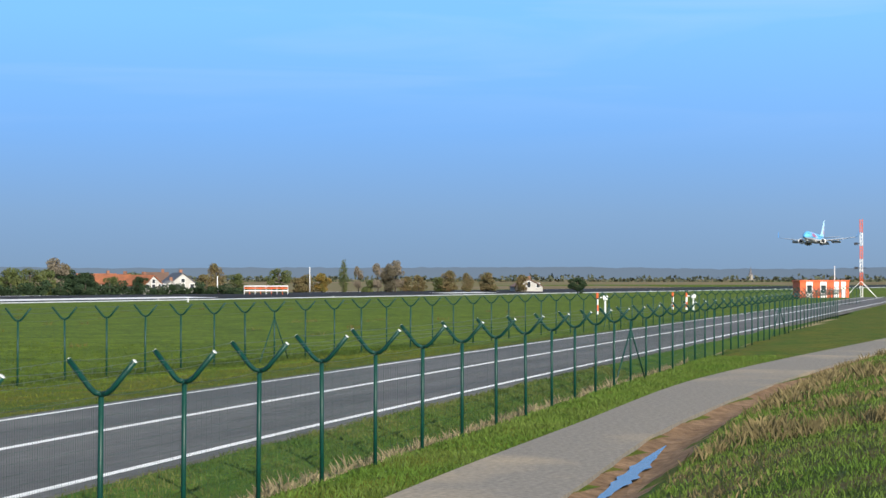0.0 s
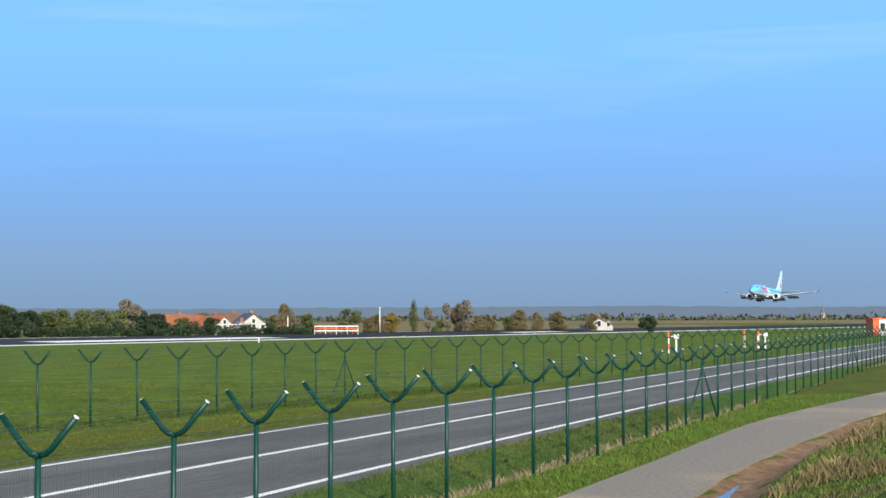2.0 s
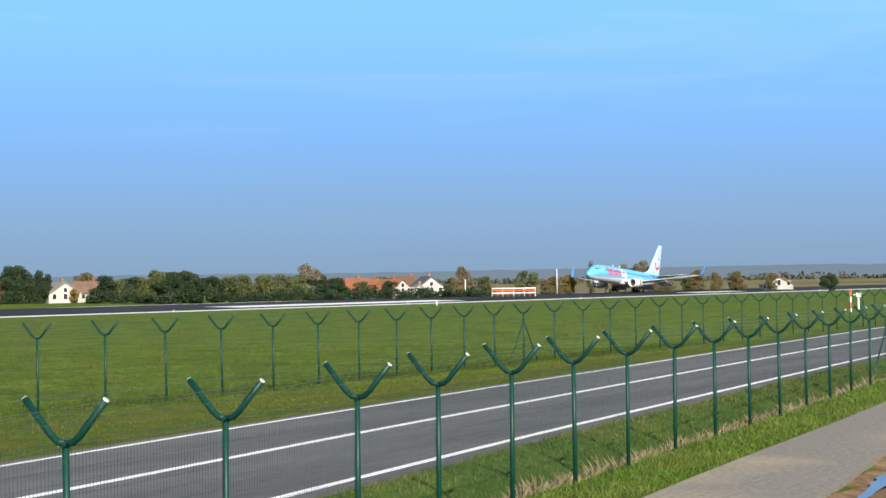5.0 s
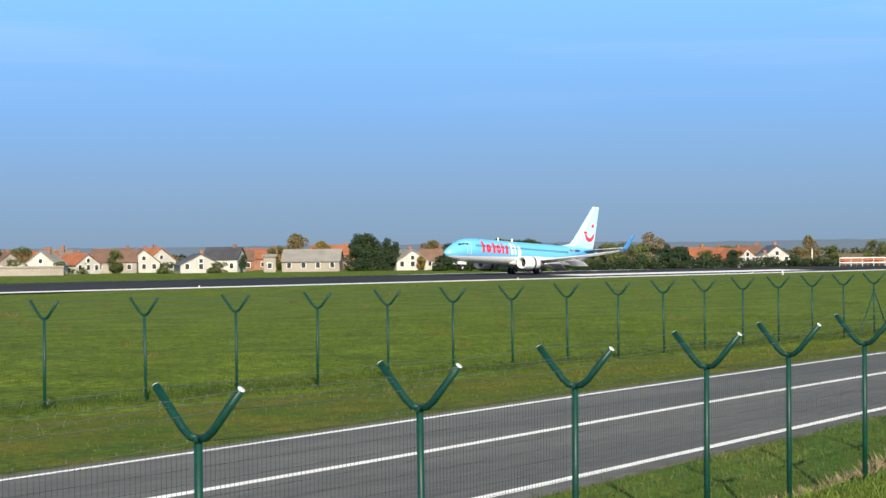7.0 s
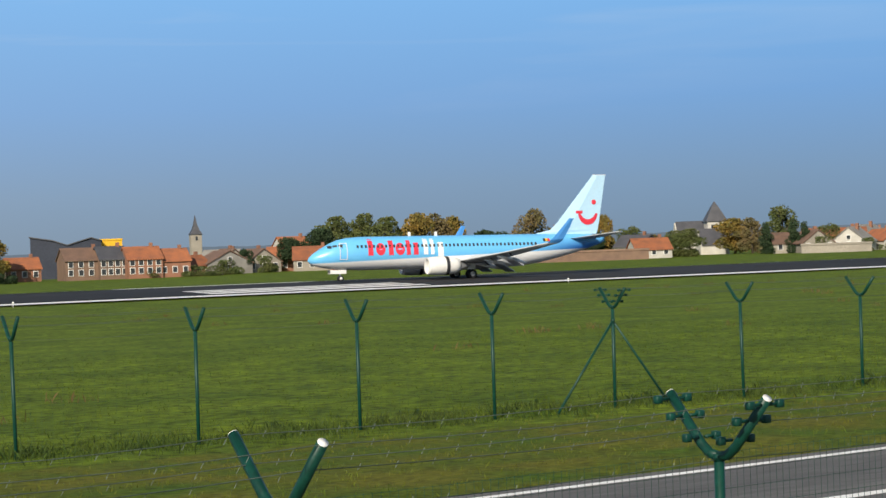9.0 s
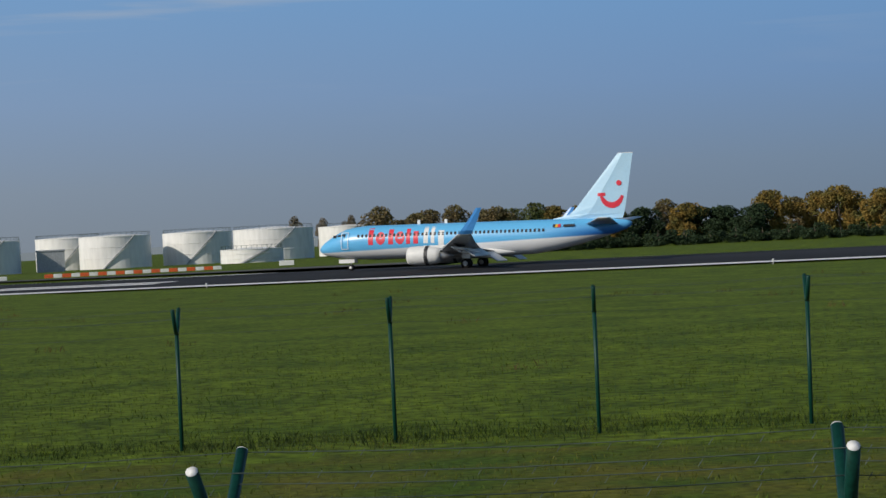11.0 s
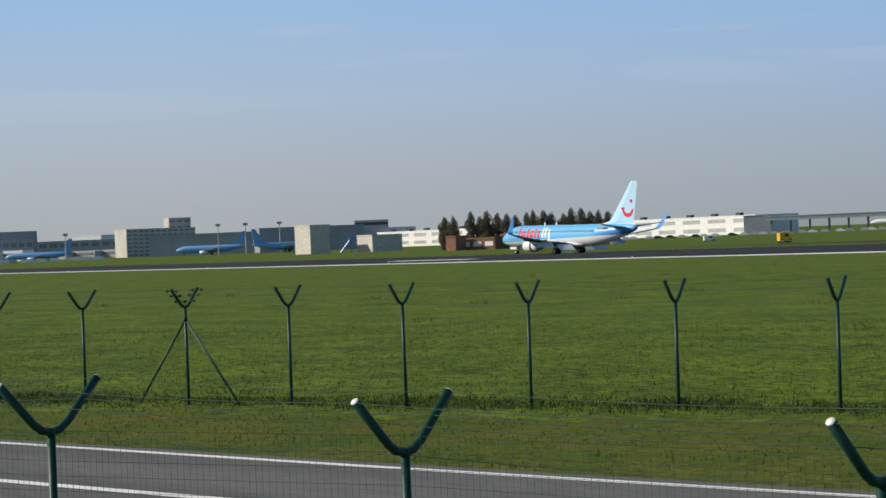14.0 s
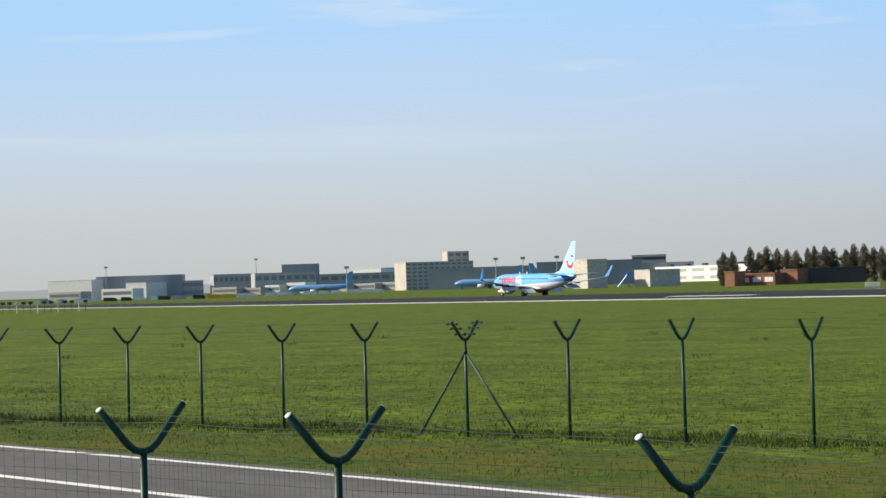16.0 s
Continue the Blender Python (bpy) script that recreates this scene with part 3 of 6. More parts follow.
def airliner():
    a = thing("airliner", pose(0, 0, 0), "light blue and white twin-engine jet airliner with pale blue tail fin", "airplane")
    # fuselage: x forward, stations as (x, centre z, half width, half height)
    st = [(19.6, 2.55, 0.05, 0.05), (19.4, 2.57, 0.38, 0.36), (18.9, 2.64, 0.78, 0.74), (18.0, 2.80, 1.18, 1.14), (17.0, 3.00, 1.48, 1.50), (16.0, 3.16, 1.68, 1.76), (14.8, 3.24, 1.80, 1.92), (13.2, 3.27, 1.87, 2.0), (9.0, 3.27, 1.88, 2.0), (3.0, 3.27, 1.88, 2.0), (-4.0, 3.27, 1.88, 2.0), (-7.5, 3.32, 1.86, 1.95), (-10.0, 3.50, 1.74, 1.77), (-12.5, 3.76, 1.52, 1.50), (-15.0, 4.06, 1.18, 1.16), (-17.0, 4.30, 0.82, 0.82), (-18.4, 4.46, 0.48, 0.50), (-18.9, 4.52, 0.22, 0.26)]
    bm = bmesh.new()
    n = 28
    loft(bm, [[(x, w * math.cos(6.28319 * k / n), z + h * math.sin(6.28319 * k / n)) for k in range(n)] for x, z, w, h in st])
    part("fuselage", bm, "livery", a, "light blue fuselage with white belly", True)
    # wing-body fairing
    bm = bmesh.new()
    loft(bm, [[(x, w * math.cos(6.28319 * k / 16), 1.75 + h * math.sin(6.28319 * k / 16)) for k in range(16)] for x, w, h in ((6.5, 0.2, 0.15), (4.5, 1.5, 0.55), (1, 1.95, 0.72), (-2.5, 1.9, 0.7), (-5.2, 1.2, 0.4), (-6.4, 0.2, 0.1))])
    part("fairing", bm, "white", a, smooth=True)

    def foil(le, chord, z, y, t):
        pts = []
        for u, h in ((0, 0), (0.06, 0.5), (0.3, 1.0), (0.65, 0.7), (1, 0.03), (0.65, -0.35), (0.3, -0.6), (0.06, -0.4)):
            pts.append((le - u * chord, y, z + h * t))
        return pts

    for s in (1, -1):
        bm = bmesh.new()
        loft(bm, [foil(le, c, z, s * y, t) for le, c, z, y, t in ((4.4, 7.4, 1.85, 1.2, 0.50), (2.2, 5.0, 2.25, 5.9, 0.28), (-0.9, 3.2, 3.05, 11.5, 0.17), (-4.0, 1.6, 3.98, 17.0, 0.09))])
        wing = part("wing", bm, "wing", a, smooth=True)
        bm = bmesh.new()
        loft(bm, [[(le, s * y - 0.04 * s, z), (le - c * 0.4, s * y - 0.09 * s, z), (le - c, s * y - 0.04 * s, z), (le - c * 0.4, s * y + 0.03 * s, z)] for le, c, z, y in ((-4.0, 1.6, 3.95, 17.0), (-4.5, 1.45, 4.35, 17.35), (-5.6, 1.0, 5.6, 17.6), (-6.5, 0.6, 6.75, 17.85))])
        part("winglet", bm, "winglet", wing, "blue blended winglet")
        for y0, y1, x0, z0, ln in ((2.2, 5.4, -3.1, 1.72, 1.9), (6.4, 10.6, -2.75, 2.22, 1.45)):
            bm = bmesh.new()
            m = pose(x0, s * (y0 + y1) / 2, z0, 0, -32, -s * (7 if y0 > 6 else 2))
            box(bm, -ln, 0.1, -(y1 - y0) / 2, (y1 - y0) / 2, -0.05, 0.07, 0.04, m)
            part("flap", bm, "wing", wing)
        for y, x0, z0 in ((3.4, -2.0, 1.62), (7.3, -1.6, 2.1), (9.9, -2.2, 2.5)):
            bm = bmesh.new()
            tube(bm, [(x0 + 1.6, s * y, z0 + 0.12), (x0 + 0.6, s * y, z0 - 0.12), (x0 - 0.8, s * y, z0 - 0.32), (x0 - 1.9, s * y, z0 - 0.62)], [0.05, 0.2, 0.2, 0.04], 8)
            part("flap_fairing", bm, "white", wing, smooth=True)
        # raised spoilers, coloured dark all over for the shade on their backs
        for y, x0, z0, wide, deep in ((3.9, -0.9, 2.32, 1.5, 1.25), (6.7, -0.55, 2.68, 1.9, 1.05), (8.7, -1.0, 2.9, 1.9, 0.95), (10.7, -1.55, 3.12, 1.8, 0.85)):
            bm = bmesh.new()
            box(bm, -deep, 0, -wide / 2, wide / 2, -0.025, 0.025)
            SPOILERS.append((part("spoiler", bm, "dark", wing), (x0, s * y, z0), -s * 14))
        # engine
        bm = bmesh.new()
        prof = [(6.2, 0.86), (6.35, 0.97), (6.1, 1.08), (5.2, 1.16), (3.9, 1.14), (2.9, 1.0), (2.3, 0.86), (2.3, 0.80), (3.0, 0.8), (5.6, 0.80), (6.2, 0.86)]
        loft(bm, [[(x, s * 4.83 + r * math.cos(6.28319 * k / 24), 1.56 + r * (0.93 if math.sin(6.28319 * k / 24) < 0 else 1.0) * math.sin(6.28319 * k / 24)) for k in range(24)] for x, r in prof], caps=False)
        eng = part("engine", bm, "white", a, "white engine nacelle", True)
        bm = bmesh.new()
        loft(bm, [[(x, s * 4.83 + r * math.cos(6.28319 * k / 16), 1.56 + r * math.sin(6.28319 * k / 16)) for k in range(16)] for x, r in ((5.4, 0.8), (5.38, 0.3), (5.75, 0.05))])
        part("fan", bm, "dark", eng, smooth=False)
        bm = bmesh.new()
        loft(bm, [[(x, s * 4.83 + r * math.cos(6.28319 * k / 16), 1.56 + r * math.sin(6.28319 * k / 16)) for k in range(16)] for x, r in ((3.0, 0.72), (2.2, 0.62), (1.5, 0.44), (1.4, 0.3), (0.8, 0.05))])
        part("exhaust_cone", bm, "chrome", eng, smooth=True)
        bm = bmesh.new()
        loft(bm, [[(x, s * 4.83 + 1.165 * r * math.cos(6.28319 * k / 24), 1.56 + 1.165 * r * (0.93 if math.sin(6.28319 * k / 24) < 0 else 1) * math.sin(6.28319 * k / 24)) for k in range(24)] for x, r in ((4.15, 0.96), (4.15, 1.012), (3.75, 1.012), (3.75, 0.94))], caps=False)
        part("reverser_gap", bm, "dark", eng)
        bm = bmesh.new()
        box(bm, 0.8, 4.6, s * 4.83 - 0.14, s * 4.83 + 0.14, 2.1, 2.75, 0.08)
        part("pylon", bm, "white", eng)
        # tailplane
        bm = bmesh.new()
        loft(bm, [foil(le, c, z, s * y, t) for le, c, z, y, t in ((-13.6, 3.9, 4.55, 0.6, 0.16), (-16.9, 1.5, 5.25, 7.15, 0.06))])
        part("tailplane", bm, "wing", a, smooth=True)
        # main gear
        bm = bmesh.new()
        tube(bm, [(-0.1, s * 2.86, 1.9), (0, s * 2.86, 0.55)], 0.13, 8)
        tube(bm, [(0, s * 1.0, 1.7), (0, s * 2.8, 0.9)], 0.08, 6)
        tube(bm, [(0, s * 2.45, 0.56), (0, s * 3.3, 0.56)], 0.09, 6)
        box(bm, -0.5, 0.5, s * 3.05 - 0.02, s * 3.05 + 0.02, 1.15, 2.0, 0)
        gear = part("main_gear", bm, "chrome", a)
        for y in (2.48, 3.24):
            part("wheel", wheel_bm(0.56, 0.2), ["rubber", "white"], gear, "black tyre with white hub", True, pose(0, s * y, 0.56))
        # title as plain shapes, cabin windows, doors
        def skin(x, z, lift=0.012):
            """A point on the fuselage's side."""
            zz = max(-0.98, min(0.98, (z - 3.27) / 2.0))
            return (x, s * (1.88 * math.sqrt(1 - zz * zz) + lift), z)

        def stroke(x0, z0, x1, z1, wide, mat, label):
            """A straight bar of paint on the fuselage's side."""
            d = Vector((x1 - x0, 0, z1 - z0)).normalized()
            o = Vector((-d.z, 0, d.x)) * wide / 2
            bm = bmesh.new()
            rows = []
            for k in range(6):
                c = Vector((x0 + (x1 - x0) * k / 5, 0, z0 + (z1 - z0) * k / 5))
                rows.append([skin(c.x - o.x, c.z - o.z, 0.014), skin(c.x + o.x, c.z + o.z, 0.014)])
            loft(bm, rows, closed=False, caps=False)
            part("title_shape", bm, mat, a, label, True)

        def disc(cx, cz, rx, rz, mat, label):
            """An oval spot of paint on the fuselage's side."""
            bm = bmesh.new()
            rows = []
            for k in range(9):
                c = -0.98 + 1.96 * k / 8
                half = math.sqrt(1 - c * c)
                rows.append([skin(cx + rx * c, cz + rz * half * u, 0.014) for u in (-1, -0.4, 0.4, 1)])
            loft(bm, rows, closed=False, caps=False)
            part("title_shape", bm, mat, a, label, True)

        for x, z1, wide in ((12.3, 4.95, 0.62), (9.75, 4.75, 0.6), (7.55, 4.75, 0.5), (6.6, 4.45, 0.6)):
            stroke(x, 3.0, x, z1, wide, "red", "red title bar")
        for cx in (11.05, 8.6):
            disc(cx, 3.73, 0.6, 0.74, "red", "red oval title shape")
        for x, z0, wide in ((5.35, 3.0, 0.55), (4.5, 3.0, 0.45), (3.45, 2.6, 0.7)):
            stroke(x, z0, x, 4.9 if x > 4 else 4.45, wide, "white", "white title bar")
        for x, mat in ((-10.2, "dark"), (-10.5, "yellow"), (-10.8, "red")):
            stroke(x, 4.35, x, 4.7, 0.3, mat, "small flag band")
        stroke(-11.3, 4.5, -12.6, 4.55, 0.26, "dark", "dark registration bar")
        bm = bmesh.new()
        loft(bm, [[skin(xx, z, 0.02) for z in (3.92, 4.26)] for xx in (0.13, -0.13)], closed=False, caps=False)
        pane = mesh("cabin_window", bm, "glass_dark")
        for i in range(46):
            again("cabin_window", pane, a, pose(13.9 - 0.508 * i, 0, 0))
        for x0 in (15.2, -12.3):
            if x0 > 0:
                bm = bmesh.new()
                for q0, q1, r0, r1 in ((x0, x0 + 0.07, 2.6, 4.5), (x0 + 0.86, x0 + 0.93, 2.6, 4.5), (x0, x0 + 0.93, 2.55, 2.62), (x0, x0 + 0.93, 4.48, 4.55)):
                    loft(bm, [[skin(xx, z, -0.05 if xx > 15.6 else 0.0) for z in np.linspace(r0, r1, 5)] for xx in (q0, q1)], closed=False, caps=False)
                part("door_outline", bm, "white", a)
        # smiling curve and dot on the fin
        def on_fin(p):
            """The point pushed out to the fin's side."""
            t = (p.z - 6.6) / 5.9
            le, c, w = -12.6 - 4.95 * t, 5.7 - 3.95 * t, 0.25 - 0.14 * t
            u = (le - p.x) / c
            return Vector((p.x, s * ((w * u / 0.35 if u < 0.35 else w * (1 - u) / 0.65) + 0.03), p.z))

        bm = bmesh.new()
        rows = []
        for i in range(15):
            t = radians(195 + 150 * i / 14)
            w = 0.16 + 0.18 * math.sin(math.pi * i / 14)
            c = Vector((-16.75 + 1.25 * math.cos(t), 0, 8.1 + 1.45 * math.sin(t)))
            o = Vector((math.cos(t), 0, math.sin(t)))
            rows.append([on_fin(c - o * w), on_fin(c + o * w)])
        loft(bm, rows, closed=False, caps=False)
        loft(bm, [[on_fin(Vector((x, 0, z))) for z in (7.72, 8.08)] for x in (-15.1, -15.55, -16.0)], closed=False, caps=False)
        part("fin_emblem", bm, "red", a, "red curved emblem")
        bm = bmesh.new()
        tube(bm, [(-17.6, s * 0.05, 9.15), (-17.6, s * 0.14, 9.15)], 0.3, 16)
        part("fin_dot", bm, "red", a, "red round dot")
        bm = bmesh.new()
        for q in range(3):
            x = 17.45 - 0.62 * q
            loft(bm, [[(x, s * (1.02 + 0.19 * q), 3.92 - 0.03 * q), (x, s * (0.84 + 0.2 * q), 4.22 + 0.06 * q)], [(x - 0.52, s * (1.2 + 0.19 * q), 3.92 - 0.03 * q), (x - 0.52, s * (1.02 + 0.2 * q), 4.26 + 0.06 * q)]], closed=False, caps=False)
        part("cockpit_window", bm, "glass_dark", a)
    # fin with dorsal fillet
    bm = bmesh.new()
    loft(bm, [[(le, 0, z), (le - c * 0.35, w, z), (le - c, 0, z), (le - c * 0.35, -w, z)] for le, c, w, z in ((-9.0, 8.9, 0.12, 5.15), (-11.6, 6.5, 0.22, 5.7), (-12.6, 5.7, 0.25, 6.6), (-17.55, 1.75, 0.11, 12.5))])
    part("fin", bm, "fin", a, "pale blue tail fin")
    bm = bmesh.new()
    box(bm, -19.3, -17.6, -0.02, 0.02, 12.49, 12.56)
    part("fin_tip", bm, "white", a)
    # nose gear
    bm = bmesh.new()
    tube(bm, [(15.7, 0, 1.7), (15.6, 0, 0.35)], 0.09, 8)
    tube(bm, [(15.6, -0.3, 0.34), (15.6, 0.3, 0.34)], 0.05, 6)
    for s in (-1, 1):
        box(bm, 15.0, 17.0, s * 0.5 - 0.02, s * 0.5 + 0.02, 0.9, 1.35)
    ng = part("nose_gear", bm, "white", a)
    for s in (-1, 1):
        part("wheel", wheel_bm(0.34, 0.13), ["rubber", "white"], ng, "", True, pose(15.6, s * 0.2, 0.34))
    for x in (7.0, 3.6):
        bm = bmesh.new()
        box(bm, x - 0.35, x, -0.03, 0.03, 5.2, 5.75, 0, Matrix.Identity(4))
        part("antenna", bm, "white", a)
    return a


def wheel_bm(r, w):
    bm = bmesh.new()
    tube(bm, [(0, -w, 0), (0, -w * 0.8, 0), (0, w * 0.8, 0), (0, w, 0)], [r * 0.86, r, r, r * 0.86], 20, 0)
    for s in (-1, 1):
        tube(bm, [(0, s * w, 0), (0, s * (w + 0.015), 0)], r * 0.52, 16, 1)
    return bm


def livery():
    """Light blue above, white belly, deeper blue toward the tail."""
    m = material("airliner_livery", (0.13, 0.47, 0.80), 0.32, 0, (0.12, 0.45, 0.78), 0.4, grain_by=0.03)
    nt = m.node_tree
    bsdf = nt.nodes["Principled BSDF"]
    top = bsdf.inputs["Base Color"].links[0].from_socket
    co = nt.nodes.new("ShaderNodeTexCoord")
    sp = nt.nodes.new("ShaderNodeSeparateXYZ")
    nt.links.new(co.outputs["Object"], sp.inputs[0])
    # tail blue
    tr = nt.nodes.new("ShaderNodeMapRange")
    tr.inputs[1].default_value, tr.inputs[2].default_value = -8.0, -15.0
    nt.links.new(sp.outputs[0], tr.inputs[0])
    zr = nt.nodes.new("ShaderNodeMapRange")
    zr.inputs[1].default_value, zr.inputs[2].default_value = 4.8, 3.6
    nt.links.new(sp.outputs[2], zr.inputs[0])
    both = nt.nodes.new("ShaderNodeMath")
    both.operation = "MULTIPLY"
    nt.links.new(tr.outputs[0], both.inputs[0])
    nt.links.new(zr.outputs[0], both.inputs[1])
    m1 = nt.nodes.new("ShaderNodeMix")
    m1.data_type = "RGBA"
    m1.inputs["B"].default_value = (0.025, 0.16, 0.52, 1)
    nt.links.new(both.outputs[0], m1.inputs["Factor"])
    nt.links.new(top, m1.inputs["A"])
    # belly below a line that rises aft
    ln = nt.nodes.new("ShaderNodeMath")
    ln.operation = "MULTIPLY_ADD"
    ln.inputs[1].default_value, ln.inputs[2].default_value = 0.035, 0.0
    nt.links.new(sp.outputs[0], ln.inputs[0])
    sub = nt.nodes.new("ShaderNodeMath")
    sub.operation = "ADD"
    nt.links.new(sp.outputs[2], sub.inputs[0])
    nt.links.new(ln.outputs[0], sub.inputs[1])
    br = nt.nodes.new("ShaderNodeMapRange")
    br.inputs[1].default_value, br.inputs[2].default_value = 2.88, 2.76
    nt.links.new(sub.outputs[0], br.inputs[0])
    m2 = nt.nodes.new("ShaderNodeMix")
    m2.data_type = "RGBA"
    m2.inputs["B"].default_value = (0.80, 0.81, 0.82, 1)
    nt.links.new(br.outputs[0], m2.inputs["Factor"])
    nt.links.new(m1.outputs["Result"], m2.inputs["A"])
    nt.links.new(m2.outputs["Result"], bsdf.inputs["Base Color"])
    return m


M["livery"] = livery()
plane = airliner()


# Trees
def leaf_cloud(clumps, count, size, rng, flat=0.7):
    """Small bent leaf cards strewn through clumps (centre, radii)."""
    vs, fs = [], []
    weights = np.array([c[1][0] * c[1][1] * c[1][2] for c in clumps])
    pick = rng.choice(len(clumps), count, p=weights / weights.sum())
    for i in pick:
        (cx, cy, cz), (rx, ry, rz) = clumps[i]
        d = rng.normal(size=3)
        d /= np.linalg.norm(d)
        rr = rng.uniform(0.45, 1.05) ** 0.6
        p = np.array((cx + rx * d[0] * rr, cy + ry * d[1] * rr, cz + rz * d[2] * rr))
        u = rng.normal(size=3)
        u /= np.linalg.norm(u)
        w = np.cross(u, rng.normal(size=3))
        w /= np.linalg.norm(w)
        s = size * rng.uniform(0.6, 1.5)
        k = len(vs)
        bend = np.cross(u, w) * s * 0.35
        vs += [tuple(p - u * s), tuple(p - w * s * flat + bend), tuple(p + u * s), tuple(p + w * s * flat + bend)]
        fs += [(k, k + 1, k + 2), (k, k + 2, k + 3)]
    return vs, fs


def tree(name, tall, wide, leaf, count, label, seed, form="round", size=None):
    """Tapered trunk, limbs and a crown of many leaves; stands on its own origin."""
    rng = np.random.default_rng(seed)
    root = thing(name, pose(0, 0, 0), label, "tree", "trees beyond the runway")
    bm = bmesh.new()
    low = {"round": 0.10, "poplar": 0.04, "conifer": 0.04, "bare": 0.25, "bush": 0.03}[form]
    tr = tall * 0.022 + 0.05
    tube(bm, [(0, 0, -0.4), (0.02 * tall * rng.normal(), 0, tall * 0.3), (0, 0.02 * tall * rng.normal(), tall * 0.6), (0, 0, tall * 0.93)], [tr * 1.3, tr, tr * 0.6, tr * 0.15], 7)
    clumps = []
    n = {"round": 22, "poplar": 16, "conifer": 18, "bare": 20, "bush": 12}[form]
    for i in range(n):
        a = rng.uniform(0, 6.283)
        if form in ("round", "bare", "bush"):
            q = rng.uniform(-1, 1)
            r = wide / 2 * math.sqrt(max(0, 1 - q * q)) * rng.uniform(0.35, 0.95)
            z = tall * (low + (1 - low) * (0.5 + 0.46 * q)) - wide * 0.04
            c = wide * rng.uniform(0.15, 0.25)
            rad = (c, c, c * 0.8)
        else:
            q = (i + 0.5) / n
            prof = (math.sin(math.pi * (0.12 + 0.83 * q)) if form == "poplar" else (1.02 - q) * 0.95)
            r = wide / 2 * prof * rng.uniform(0.3, 0.8)
            z = tall * (low + (1 - low) * q * 0.95)
            c = wide * 0.33 * (0.5 + prof * 0.6)
            rad = (c, c, c * (1.5 if form == "poplar" else 0.6))
        p = (r * math.cos(a), r * math.sin(a), z)
        clumps.append((p, rad))
        if i % 2 == 0:
            tube(bm, [(0, 0, max(tall * 0.1, z - wide * 0.25)), (p[0] * 0.5, p[1] * 0.5, z - wide * 0.06), p], [tr * 0.45, tr * 0.3, tr * 0.08], 5)
    part("trunk", bm, "bark", root, smooth=True)
    vs, fs = leaf_cloud(clumps, int(count * 3.2), size or wide * 0.021 + 0.05, rng)
    me = bpy.data.meshes.new("crown")
    me.from_pydata(vs, [], fs)
    me.materials.append(M[leaf])
    crown_ob = new("crown", me)
    crown_ob.parent = root
    return root


KINDS = {}


def plant(kind, az, dist, tall, wide=None, turn=None):
    """Puts a tree of a kind at a bearing and distance; the first of a kind is built, the rest are copies."""
    spec = {
        "green": ("broadleaf_tree", 10, 8, "leaf_green", 1500, "broad green leafy tree beyond the runway", "round"),
        "green2": ("broadleaf_tree", 10, 9, "leaf_green", 1500, "wide dull green leafy tree beyond the runway", "round"),
        "brown": ("broadleaf_tree", 10, 8, "leaf_brown", 1400, "autumn brown leafy tree beyond the runway", "round"),
        "gold": ("broadleaf_tree", 10, 9, "leaf_gold", 1700, "golden brown autumn tree beyond the runway", "round"),
        "poplar": ("poplar_tree", 10, 3, "leaf_green", 1100, "tall slim green poplar beyond the runway", "poplar"),
        "bare": ("bare_tree", 10, 6, "twig", 1300, "thin brownish half-bare tree beyond the runway", "bare"),
        "barepop": ("poplar_tree", 10, 3.2, "leaf_dusk", 2600, "dull brown half-bare poplar near the airport buildings", "poplar"),
        "fir": ("conifer_tree", 10, 6.5, "leaf_dark", 1800, "dense dark green conifer beyond the runway", "conifer"),
        "yew": ("conifer_tree", 10, 8, "leaf_dark", 1900, "broad dark evergreen tree beyond the runway", "round"),
        "bush": ("shrub", 4, 6, "leaf_green", 700, "low green shrub beyond the runway", "bush"),
        "bushd": ("shrub", 4, 6, "leaf_dark", 700, "low dark green shrub beyond the runway", "bush"),
    }[kind]
    name, bt, bw, leaf, count, label, form = spec
    wide = wide or tall * bw / bt
    p = polar(az, dist, 0.0)
    m = Matrix.LocRotScale((p.x, p.y, height(p.x, p.y) - 0.05), Euler((0, 0, random.uniform(0, 6.28) if turn is None else turn)), (wide / bw, wide / bw, tall / bt))
    if kind not in KINDS:
        t = tree(name, bt, bw, leaf, count, label, len(KINDS) + 3, form)
        t.matrix_basis = m
        KINDS[kind] = t
        return t
    src = KINDS[kind]
    made = copy_thing(src, Matrix.Identity(4))
    made.matrix_basis = m
    return made


